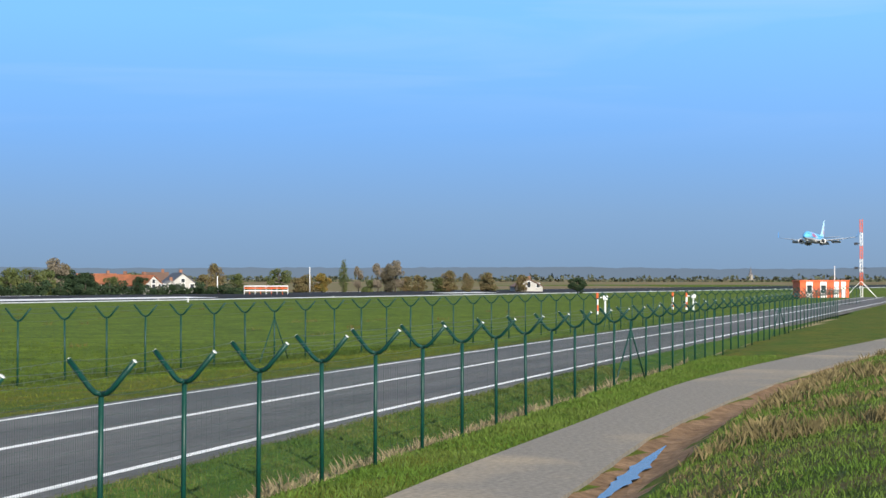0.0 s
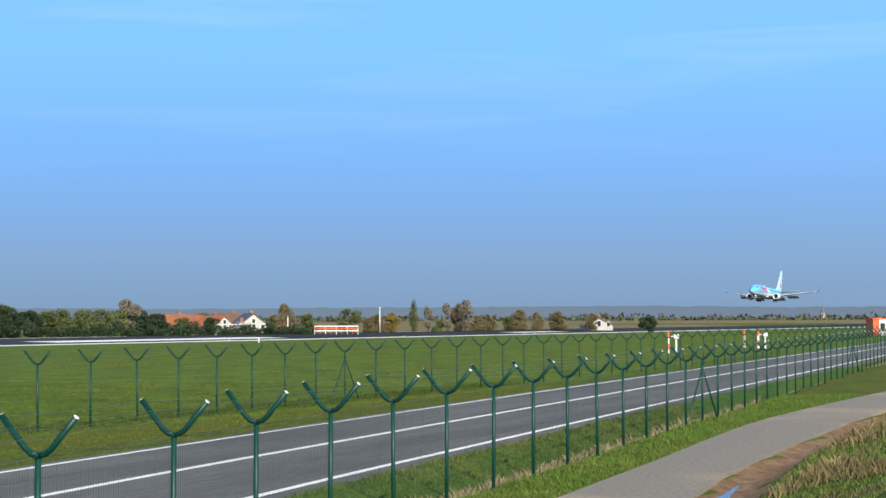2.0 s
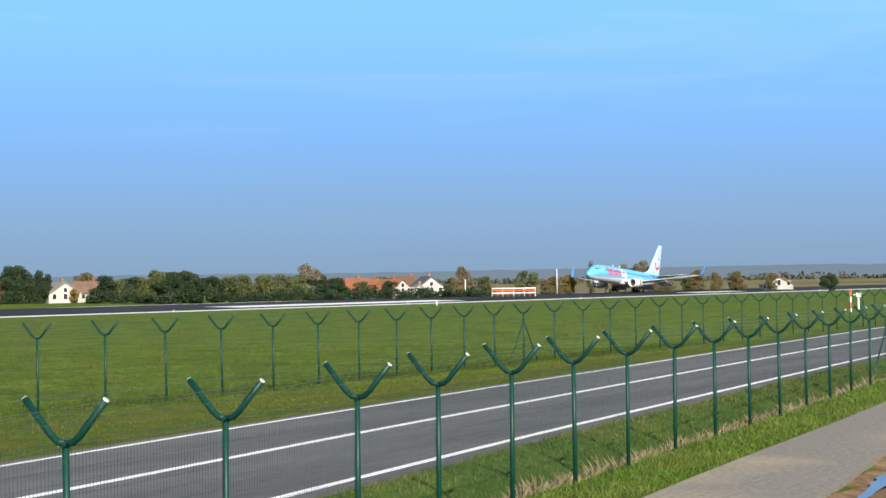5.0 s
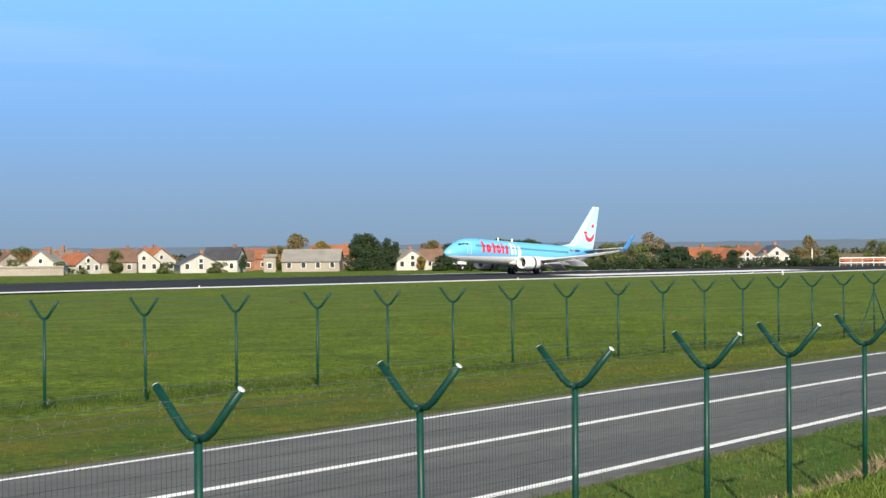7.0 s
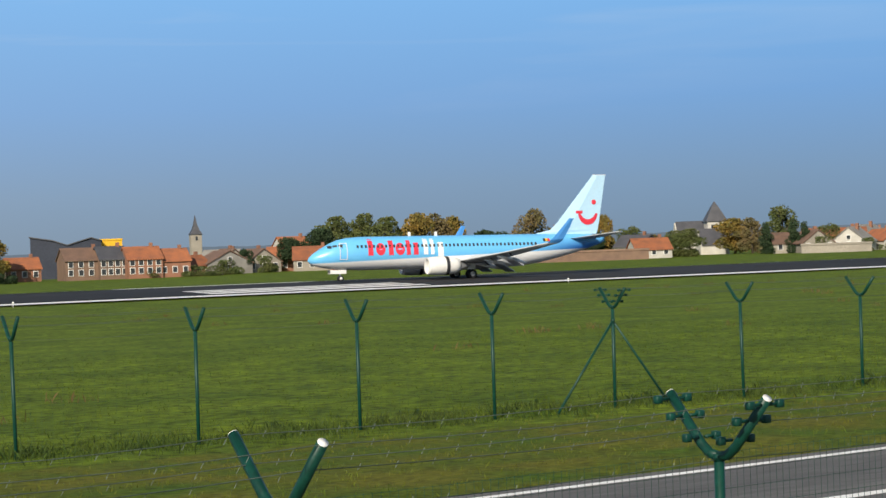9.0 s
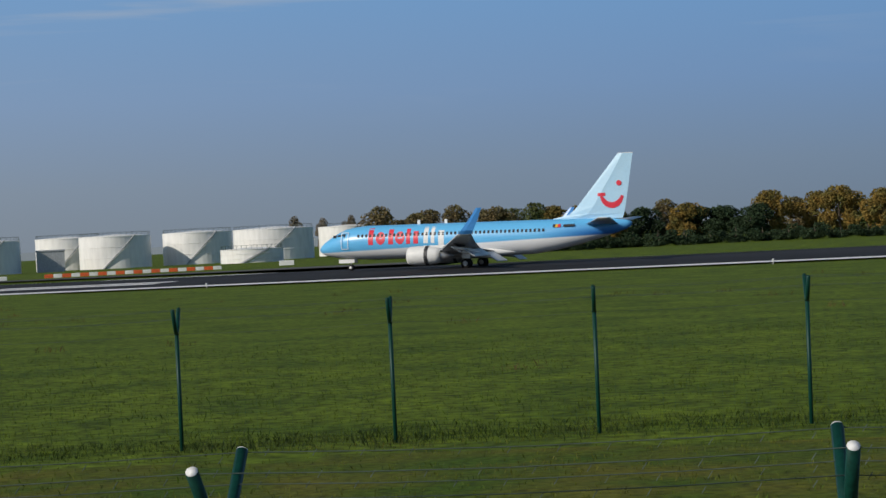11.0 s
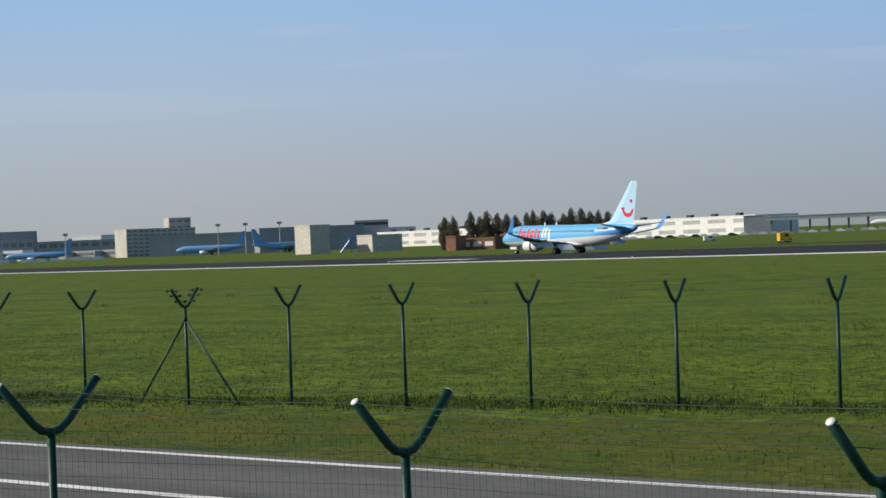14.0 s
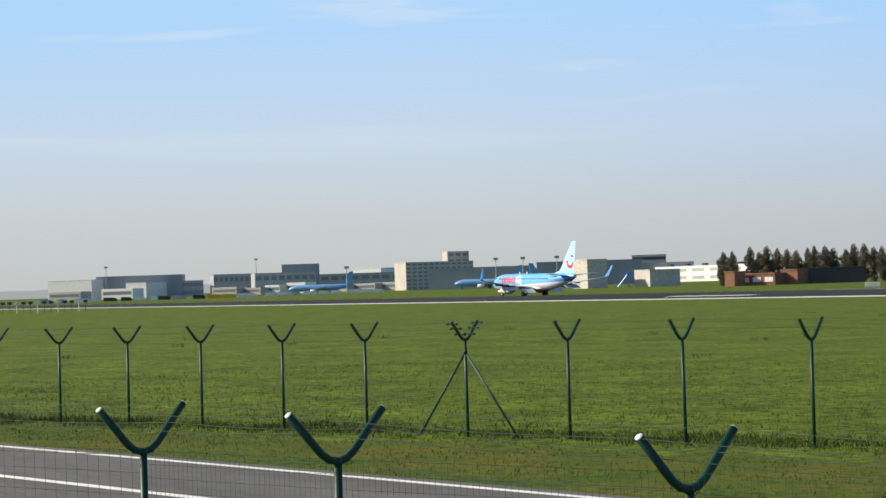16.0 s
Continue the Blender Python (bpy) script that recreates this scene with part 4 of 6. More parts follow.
# Houses
def house(az, dist, wide, deep, eaves, ridge, wall, roof, turn=0.0, gable="side", label="", windows=3, chimney=True, name="house"):
    """Pitched-roof house; gable 'front' turns its gable end to the runway."""
    root = thing(name, facing(az, dist, turn), label or "village house beyond the runway", "house", "village houses")
    w, d = wide / 2, deep
    bm = bmesh.new()
    if gable == "side":
        prof = [(0, -0.5), (d, -0.5), (d, eaves), (d / 2, ridge - 0.15), (0, eaves)]
        loft(bm, [[(x, y, z) for y, z in prof] for x in (-w, w)])
    else:
        prof = [(-w, -0.5), (w, -0.5), (w, eaves), (0, ridge - 0.15), (-w, eaves)]
        loft(bm, [[(x, y, z) for x, z in prof] for y in (0, d)])
    part("wall", bm, wall, root)
    bm = bmesh.new()
    o, th = 0.35, 0.22
    if gable == "side":
        sl = (ridge - eaves) / (d / 2)
        prof = [(-o, eaves - o * sl), (d / 2, ridge), (d + o, eaves - o * sl), (d + o, eaves - o * sl + th), (d / 2, ridge + th), (-o, eaves - o * sl + th)]
        loft(bm, [[(x, y, z) for y, z in prof] for x in (-w - 0.25, w + 0.25)])
    else:
        sl = (ridge - eaves) / w
        prof = [(-w - o, eaves - o * sl), (0, ridge), (w + o, eaves - o * sl), (w + o, eaves - o * sl + th), (0, ridge + th), (-w - o, eaves - o * sl + th)]
        loft(bm, [[(x, y, z) for x, z in prof] for y in (-0.25, d + 0.25)])
    rf = part("roof", bm, roof, root)
    if chimney:
        bm = bmesh.new()
        cx = w * 0.6 if gable == "side" else w * 0.2
        box(bm, cx - 0.35, cx + 0.35, d / 2 - 0.35, d / 2 + 0.35, ridge - 1.0, ridge + 0.9, 0.04)
        part("chimney", bm, "brick", rf)
    rows = [0.9] + ([2.6] if eaves > 3.9 else [])
    for z in rows:
        for i in range(windows):
            x = -w + wide * (i + 0.5) / windows
            bm = bmesh.new()
            box(bm, x - 0.55, x + 0.55, -0.06, 0.05, z, z + 1.35, 0.03)
            win = part("window", bm, "white", root)
            bm = bmesh.new()
            box(bm, x - 0.44, x + 0.44, -0.075, -0.03, z + 0.1, z + 1.24)
            part("pane", bm, "glass_dark", win)
    if gable == "front":
        bm = bmesh.new()
        box(bm, -0.5, 0.5, -0.06, 0.05, eaves + 0.3, eaves + 1.4, 0.03)
        win = part("window", bm, "white", root)
        bm = bmesh.new()
        box(bm, -0.4, 0.4, -0.075, -0.03, eaves + 0.4, eaves + 1.3)
        part("pane", bm, "glass_dark", win)
    return root


def block(name, az0, az1, dist, tall, deep, mat, label, category, turn=0.0, bands=0, band_mat="far_glass", cols=0, roof_mat=None, group="airport buildings"):
    """Flat-roofed building from bearing to bearing, with window bands or a grid of panes, a parapet and roof units."""
    azc = (az0 + az1) / 2
    wide = 2 * dist * math.tan(radians(abs(az1 - az0) / 2))
    root = thing(name, facing(azc, dist, turn), label, category, group)
    bm = bmesh.new()
    box(bm, -wide / 2, wide / 2, 0, deep, -0.5, tall)
    part("wall", bm, mat, root)
    bm = bmesh.new()
    box(bm, -wide / 2 - 0.15, wide / 2 + 0.15, -0.15, deep + 0.15, tall, tall + 0.45, 0.05)
    part("roof", bm, roof_mat or mat, root)
    for b in range(bands):
        z0 = tall * (b + 0.35) / bands
        z1 = z0 + tall * 0.42 / bands
        n = cols or 1
        for c in range(n):
            x0 = -wide / 2 + wide * (c + (0.16 if cols else 0.02)) / n
            x1 = -wide / 2 + wide * (c + (0.84 if cols else 0.98)) / n
            bm = bmesh.new()
            box(bm, x0, x1, -0.12, 0.1, z0, z1)
            part("window", bm, band_mat, root)
    return root


def tank(az, dist, radius, tall):
    root = thing("storage_tank", facing(az, dist), "large white cylindrical fuel storage tank with railing", "storage tank", "fuel tanks")
    bm = bmesh.new()
    n = 48
    loft(bm, [[(r * math.cos(6.28319 * k / n), r * math.sin(6.28319 * k / n), z) for k in range(n)] for r, z in ((radius, -0.3), (radius, tall), (radius * 0.97, tall + 0.05), (0.3, tall + radius * 0.06))])
    part("shell", bm, "tank", root)
    for z in (0.97, 0.66, 0.33):
        bm = bmesh.new()
        loft(bm, [[((radius + o) * math.cos(6.28319 * k / n), (radius + o) * math.sin(6.28319 * k / n), tall * z + h) for k in range(n)] for o, h in ((0, 0), (0.08, 0.02), (0.08, 0.14), (0, 0.16))], caps=False)
        part("hoop", bm, "tank", root)
    bm = bmesh.new()
    for k in range(36):
        a = 6.28319 * k / 36
        c = Vector((radius * 0.97 * math.cos(a), radius * 0.97 * math.sin(a), tall))
        tube(bm, [c, c + Vector((0, 0, 0.9))], 0.03, 4)
    loft(bm, [[(radius * 0.97 * math.cos(6.28319 * k / n), radius * 0.97 * math.sin(6.28319 * k / n), tall + 0.88 + h) for k in range(n)] for h in (0, 0.06)], caps=False)
    part("railing", bm, "steel", root)
    bm = bmesh.new()
    rows = []
    for i in range(12):
        a = -1.9 + 0.9 * i / 11
        z = tall * i / 11
        rows.append([((radius + 0.1) * math.cos(a), (radius + 0.1) * math.sin(a), z), ((radius + 0.5) * math.cos(a), (radius + 0.5) * math.sin(a), z), ((radius + 0.5) * math.cos(a), (radius + 0.5) * math.sin(a), z + 0.35), ((radius + 0.1) * math.cos(a), (radius + 0.1) * math.sin(a), z + 0.35)])
    loft(bm, rows)
    part("stair", bm, "grey_metal", root)
    return root


# Approach end: checked cabin, lattice mast, marker lights
def checked_cabin():
    root = thing("equipment_cabin", facing(81.12, 330, 18), "orange and white checked airfield equipment cabin", "cabin")
    w, h = 8.4, 2.9
    bm = bmesh.new()
    box(bm, -w / 2, w / 2, 0, 4, -0.3, h)
    part("wall", bm, "orange", root)
    bm = bmesh.new()
    box(bm, -w / 2 - 0.15, w / 2 + 0.15, -0.15, 4.15, h, h + 0.25, 0.04)
    part("roof", bm, "orange", root)
    for i, x in enumerate((-2.6, -0.2, 2.2, 3.4)):
        bm = bmesh.new()
        box(bm, x - 0.55, x + 0.55 - 0.3 * (i > 1), -0.05, 0.02, 0, h + 0.26)
        part("white_panel", bm, "white", root)
        if i < 2:
            bm = bmesh.new()
            box(bm, x - 0.4, x + 0.4, -0.09, -0.02, 1.0, 2.3)
            part("window", bm, "glass_dark", root)
    bm = bmesh.new()
    tube(bm, [(2.4, 2, h), (2.4, 2, h + 2.6)], 0.06, 6)
    part("aerial", bm, "white", root)


checked_cabin()


def lattice_mast():
    root = thing("lattice_mast", facing(82.15, 335), "red and white lattice radio mast beside the cabin", "mast")
    seg = 6
    for i in range(seg):
        z0, z1 = 13.4 * i / seg, 13.4 * (i + 1) / seg
        bm = bmesh.new()
        for k in range(3):
            a, b = 2.094 * k, 2.094 * (k + 1)
            p, q = Vector((0.3 * math.cos(a), 0.3 * math.sin(a), 0)), Vector((0.3 * math.cos(b), 0.3 * math.sin(b), 0))
            tube(bm, [p + Vector((0, 0, z0)), p + Vector((0, 0, z1))], 0.06, 5)
            for j in range(4):
                u0, u1 = z0 + (z1 - z0) * j / 4, z0 + (z1 - z0) * (j + 1) / 4
                tube(bm, [p + Vector((0, 0, u0)), q + Vector((0, 0, u1))], 0.035, 4)
        part("mast_section", bm, "white" if i % 2 == 0 else "orange", root)
    for k, z in enumerate((9.3, 5.2)):
        bm = bmesh.new()
        tube(bm, [(-1.0, 0, z), (0.9 * (k > 0), 0, z)], 0.07, 5)
        box(bm, -1.1, -0.5, -0.15, 0.15, z - 0.2, z + 0.2, 0.03)
        part("aerial_arm", bm, "dark", root)
    for s in (-1, 1):
        bm = bmesh.new()
        tube(bm, [(0, 0, 3.0), (s * 3.0, 0, -0.2)], 0.07, 5)
        part("stay", bm, "white", root)


lattice_mast()


def marker(az, dist, tall, arms):
    root = thing("windsock_post" if arms else "marker_post", facing(az, dist), "red and white banded marker post on the airfield grass", "marker post", "airfield markers")
    for i in range(4):
        bm = bmesh.new()
        tube(bm, [(0, 0, tall * i / 4 - (0.2 if i == 0 else 0)), (0, 0, tall * (i + 1) / 4)], 0.11, 8)
        part("band", bm, "white" if i % 2 == 0 else "orange", root)
    if arms:
        bm = bmesh.new()
        tube(bm, [(0, 0, tall * 0.8), (0.7, 0, tall * 0.8)], 0.06, 6)
        tube(bm, [(0.7, 0, -0.2), (0.7, 0, tall * 0.75)], 0.09, 6)
        box(bm, 0.5, 0.95, -0.2, 0.2, tall * 0.7, tall * 0.88, 0.04)
        part("sensor_box", bm, "white", root)


marker(74.55, 175, 2.2, True)
marker(76.75, 205, 2.0, False)
marker(77.15, 200, 2.1, True)


def light_bar(az, dist, wide):
    root = thing("antenna_array", facing(az, dist), "low red and white rail antenna array beyond the runway", "antenna array")
    for z in (0.7, 1.25, 1.7):
        bm = bmesh.new()
        box(bm, -wide / 2, wide / 2, -0.06, 0.06, z, z + 0.22, 0.02)
        part("rail", bm, "white" if z != 1.25 else "orange", root)
    for i in range(9):
        x = -wide / 2 + wide * (i + 0.02) / 8.04
        bm = bmesh.new()
        tube(bm, [(x, 0.1, -0.2), (x, 0.1, 1.9)], 0.07, 6)
        part("support", bm, "orange" if i % 2 else "white", root)


light_bar(64.82, 420, 9.4)
for az, dist, tall in ((66.1, 470, 6.2), (63.4, 440, 4.0), (62.55, 300, 0.5)):
    p = thing("pole", facing(az, dist), "slim white pole beyond the runway", "pole", "poles")
    bm = bmesh.new()
    tube(bm, [(0, 0, -0.2), (0, 0, tall)], [0.14, 0.09], 6)
    part("shaft", bm, "white", p, smooth=True)

# Village and trees, from the approach end round to the airport
rnd = random.Random(5)
for az in np.arange(52.4, 59.6, 0.33):
    plant(rnd.choice(["green", "green", "yew", "bush", "brown", "fir"]), az + rnd.uniform(-0.1, 0.1), rnd.uniform(430, 475), rnd.uniform(5.2, 7.0), rnd.uniform(4.5, 6.5))
for az in np.arange(52.6, 64.2, 0.7):
    plant("bushd", az, rnd.uniform(405, 425), rnd.uniform(2.6, 3.8), rnd.uniform(5, 7))
for kind, az, dist, tall, wide in (("bare", 58.75, 450, 8.0, 5.2), ("brown", 59.0, 470, 6.5, 5), ("brown", 63.36, 450, 7.0, 4.4), ("green", 64.0, 470, 5.0, 5), ("green", 65.2, 480, 6.2, 5.5), ("brown", 66.0, 480, 4.6, 4.5), ("gold", 66.45, 480, 5.0, 4.0), ("poplar", 67.09, 480, 8.6, 2.2), ("bare", 67.52, 490, 6.6, 2.6), ("bare", 68.1, 480, 7.2, 3.4), ("barepop", 68.42, 480, 7.4, 3.2), ("bare", 68.62, 485, 8.0, 4.6), ("bush", 67.8, 480, 3.5, 4), ("brown", 69.3, 500, 4.5, 4), ("green", 69.9, 500, 4.2, 3.6), ("brown", 70.15, 500, 5.6, 5.2), ("brown", 70.75, 500, 5.0, 3.4), ("brown", 71.35, 510, 5.2, 5.0), ("brown", 72.3, 510, 4.6, 4.4), ("yew", 73.98, 480, 4.2, 3.9), ("brown", 68.9, 510, 4.2, 4), ("green", 61.0, 470, 5.2, 5.5), ("yew", 61.2, 440, 4.4, 3.6), ("green", 60.4, 430, 4.2, 5.0), ("yew", 59.7, 425, 4.0, 5.0),
                               ("brown", 63.0, 480, 4.6, 5), ("brown", 65.8, 470, 3.8, 4), ("fir", 50.15, 425, 8.4, 6.4), ("yew", 50.5, 430, 8.6, 6.6), ("fir", 51.0, 428, 7.4, 4.6), ("fir", 51.25, 432, 6.6, 4.0), ("brown", 48.25, 480, 8.6, 7.2), ("gold", 49.05, 490, 7.0, 5.2), ("green", 47.8, 480, 6.0, 5), ("green", 43.1, 450, 5.4, 4), ("bush", 42.0, 440, 3.2, 6), ("yew", 46.75, 415, 4.0, 1.6), ("gold", 52.0, 430, 3.0, 2.0), ("bush", 44.5, 420, 2.6, 5), ("bush", 46.0, 420, 2.4, 6), ("bush", 41.4, 415, 3.0, 5), ("bush", 40.2, 420, 3.2, 4),
                               ("yew", 25.4, 430, 8.0, 7.5), ("green2", 26.0, 440, 9.6, 8.5), ("green2", 26.8, 445, 10.0, 9), ("green2", 27.5, 440, 9.2, 8.5), ("gold", 28.4, 440, 9.8, 7.5), ("brown", 29.0, 450, 9.6, 7.5), ("gold", 29.5, 455, 9.2, 6.0), ("yew", 30.5, 440, 6.6, 8), ("brown", 31.75, 440, 9.6, 7.6), ("gold", 33.1, 445, 9.6, 4.6), ("yew", 33.6, 440, 5.6, 4.2), ("gold", 33.85, 450, 8.4, 5.0), ("yew", 24.8, 425, 6.4, 6.0), ("green2", 36.0, 440, 4.8, 6), ("green2", 36.4, 430, 5.0, 6), ("gold", 37.7, 470, 7.0, 8.4), ("brown", 38.2, 460, 6.8, 6), ("green", 39.1, 450, 9.0, 7.5), ("fir", 38.6, 430, 6.0, 3.6), ("fir", 39.4, 430, 6.4, 3.6), ("fir", 39.7, 428, 5.8, 3.4), ("green", 40.4, 440, 5.2, 4.6), ("yew", 23.35, 415, 5.4, 3.2), ("bush", 22.9, 410, 3.4, 6), ("bush", 24.0, 412, 3.8, 6), ("green", 34.7, 470, 6.2, 6), ("bush", 21.7, 405, 2.4, 5), ("bush", 22.3, 403, 2.2, 6), ("bush", 20.6, 404, 2.0, 5), ("brown", 35.3, 445, 4.2, 5)):
    plant(kind, az, dist, tall * (1.2 if 24 < az < 41 else 1.0), wide * (1.15 if 24 < az < 41 else 1.0))
# trees abreast of the runway and at the tank farm
for az in np.arange(-13.0, 16.5, 0.62):
    plant(rnd.choice(["gold", "gold", "brown", "green2", "yew"]), az + rnd.uniform(-0.2, 0.2), rnd.uniform(400, 440), rnd.uniform(7.6, 10.4), rnd.uniform(7.5, 10))
for az in np.arange(-12.8, 16.5, 0.75):
    plant("bushd", az, rnd.uniform(378, 390), rnd.uniform(2.6, 3.6), rnd.uniform(6, 8))
for kind, az, dist, tall, wide in (("bare", -13.6, 560, 11, 4.5), ("bare", -14.4, 560, 10.6, 4.0), ("bare", -15.2, 560, 11.4, 4.6), ("gold", -11.6, 520, 10.4, 8), ("green2", -12.6, 520, 9, 7), ("yew", -28.4, 520, 6.4, 6.5), ("yew", -27.9, 525, 7.0, 7), ("yew", -27.4, 520, 7.2, 7), ("yew", -26.95, 530, 6.8, 6)):
    plant(kind, az, dist, tall, wide)
# poplar row before the airport halls
for az in np.arange(-46.4, -41.4, 0.27):
    if not (-46.0 < az < -45.7):
        plant(rnd.choice(["barepop", "barepop"]), az + rnd.uniform(-0.05, 0.05), rnd.uniform(570, 600), rnd.uniform(9.6, 11.4), rnd.uniform(2.7, 3.9))

H = [
    # approach-end farmhouses
    (60.0, 460, 9, 8, 2.6, 5.0, "white_wall", "roof_red", 10, "side"), (60.35, 455, 6, 8, 2.6, 4.8, "white_wall", "roof_red", -20, "side"), (61.55, 440, 5.4, 8, 2.2, 4.6, "white_wall", "roof_red", 40, "front"), (62.4, 450, 6.5, 9, 2.4, 5.2, "white_wall", "roof_dark", 15, "front"), (62.05, 435, 5.0, 7, 0.8, 3.2, "white_wall", "roof_grey", 8, "front"), (61.6, 470, 6.0, 7, 3.4, 5.4, "brick", "roof_brown", 0, "side"), (72.55, 520, 7.5, 8, 1.4, 3.6, "white_wall", "roof_brown", 10, "front"),
    # village opposite
    (39.4, 430, 9, 9, 2.6, 5.2, "pale_wall", "roof_brown", 10, "side"), (40.1, 425, 7, 8, 2.6, 5.6, "pale_wall", "roof_brown", 20, "front"), (40.95, 430, 7.5, 9, 2.6, 6.0, "white_wall", "roof_grey", -15, "front"), (41.5, 470, 9, 8, 3.0, 5.6, "brick", "roof_brown", 0, "side"), (42.3, 440, 7.0, 8, 2.6, 5.2, "white_wall", "roof_red", 40, "front"), (43.05, 450, 10, 9, 3.2, 6.4, "pale_wall", "roof_brown", 0, "side"), (43.9, 455, 7, 8, 3.0, 6.2, "white_wall", "roof_brown", 5, "front"), (44.4, 460, 8, 9, 3.2, 6.6, "white_wall", "roof_red", 30, "front"), (45.55, 425, 9.0, 9, 2.2, 4.8, "white_wall", "roof_dark", 10, "front"), (46.1, 440, 8, 8, 3.6, 6.4, "white_wall", "roof_dark", -15, "side"), (47.35, 500, 10, 8, 3.6, 6.2, "brick", "roof_red", 0, "side"), (51.75, 430, 7.5, 8, 2.4, 5.2, "white_wall", "roof_grey", 20, "front"), (52.25, 440, 6, 8, 2.6, 5.4, "white_wall", "roof_brown", -10, "side"), (46.6, 470, 8, 8, 3.2, 5.6, "brick", "roof_brown", 0, "side"), (49.4, 520, 12, 8, 4.4, 7.2, "brick", "roof_red", 0, "side"),
    # houses by the church
    (25.3, 415, 8, 8, 3.0, 6.0, "pale_wall", "roof_red", 0, "side"), (26.5, 410, 9.5, 8, 2.4, 5.0, "brick", "roof_red", 0, "side"), (27.6, 412, 9, 8, 2.6, 4.6, "pale_wall", "roof_brown", 5, "side"), (28.4, 425, 10, 8, 3.0, 5.8, "brown_brick", "roof_brown", 0, "side"), (29.6, 430, 6, 8, 2.6, 6.4, "pale_wall", "roof_dark", 10, "front"), (31.0, 430, 8, 8, 2.8, 6.2, "brick", "roof_red", -25, "side"), (32.5, 445, 5.5, 8, 4.4, 8.6, "pale_wall", "roof_dark", 10, "front"), (34.6, 440, 7, 9, 3.2, 6.0, "white_wall", "roof_dark", -25, "side"), (35.35, 420, 8, 8, 2.4, 5.0, "white_wall", "roof_red", 15, "side"), (41.0, 440, 5, 6, 3.4, 6.0, "brick", "roof_red", 0, "front"), (40.6, 450, 14, 8, 3.4, 6.0, "pale_wall", "roof_red", 5, "side"), (41.3, 455, 8, 9, 3.2, 6.6, "white_wall", "roof_grey", -20, "front"),
    # brick terrace end
    (17.0, 420, 7, 8, 3.6, 6.6, "brick", "roof_red", 10, "side"), (18.75, 405, 8.5, 9, 5.4, 8.6, "brown_brick", "roof_brown", 12, "side"), (19.55, 404, 5.8, 9, 5.4, 8.8, "brown_brick", "roof_dark", 12, "side"), (20.45, 402, 7.2, 9, 5.2, 8.4, "brick", "roof_red", 12, "side"), (21.3, 404, 6.6, 9, 4.4, 7.6, "brick", "roof_red", 12, "side"), (22.0, 410, 6, 9, 2.8, 5.6, "brick", "roof_red", 30, "side"), (23.05, 440, 7, 8, 3.2, 7.2, "pale_wall", "roof_brown", 25, "front"), (23.9, 420, 8, 9, 3.2, 6.8, "pale_wall", "roof_brown", 25, "front"), (24.5, 425, 7.5, 8, 3.6, 6.2, "brick", "roof_red", 0, "side"), (25.0, 460, 8, 9, 4.4, 9.0, "white_wall", "roof_red", 30, "side"), (22.5, 470, 9, 9, 4.0, 7.2, "white_wall", "roof_grey", -20, "side"),
]
for az, dist, wide, deep, eaves, ridge, wall, roof, turn, gable in H:
    if az < 24:
        eaves, ridge = eaves * 0.76, ridge * 0.76
    else:
        eaves, ridge = eaves * 0.88, ridge * 0.88
    lab = {"white_wall": "white-rendered", "pale_wall": "pale rendered", "brick": "red brick", "brown_brick": "brown brick"}[wall] + " village house with " + {"roof_red": "orange-red tiled", "roof_brown": "brown tiled", "roof_dark": "dark slate", "roof_grey": "grey"}[roof] + " pitched roof"
    house(az, dist, wide, deep, eaves, ridge, wall, roof, turn, gable, lab, windows=4 if eaves > 3.9 else 3)
house(48.75, 425, 12.6, 9, 2.5, 4.9, "pale_wall", "roof_grey", -6, "side", "long pale stone farm building with grey roof", 4, False, "farm_building")
house(47.55, 422, 2.6, 3, 3.6, 3.9, "pale_wall", "roof_grey", 0, "side", "small pale concrete tower hut by the farm", 1, False, "hut")
house(22.9, 412, 10, 10, 2.4, 5.0, "roof_grey", "roof_brown", 20, "front", "low grey farm shed with dark door opening", 1, False, "farm_shed")
ih = thing("industrial_hall", facing(18.35, 470), "dark blue industrial hall with folded roof behind the terrace", "hall", "village buildings")
bm = bmesh.new()
loft(bm, [[(-9.6, y, -0.5), (7.0, y, -0.5), (7.0, y, 8.6), (4.6, y, 9.4), (-1.0, y, 7.8), (-4.5, y, 9.0), (-9.6, y, 9.9)] for y in (0, 20)])
part("wall", bm, "hall_blue", ih)
bm = bmesh.new()
loft(bm, [[(7.2, y, 8.65), (4.6, y, 9.45), (-1.0, y, 7.85), (-4.5, y, 9.05), (-9.9, y, 9.95), (-9.9, y, 10.2), (-4.5, y, 9.3), (-1.0, y, 8.1), (4.6, y, 9.7), (7.2, y, 8.9)] for y in (-0.4, 20.4)])
part("roof", bm, "roof_dark", ih)
b = block("yellow_hall", 19.15, 19.8, 480, 8.8, 14, "yellow", "yellow-fronted industrial hall behind the terrace", "hall", 0, 0, group="village buildings")
block("garden_wall", 31.8, 35.2, 405, 2.0, 0.5, "brown_brick", "long brown brick garden wall beyond the runway", "wall", 0, 0, group="village buildings")
block("garden_wall", 39.6, 41.6, 412, 1.7, 0.5, "pale_wall", "low pale stone garden wall beyond the runway", "wall", 0, 0, group="village buildings")


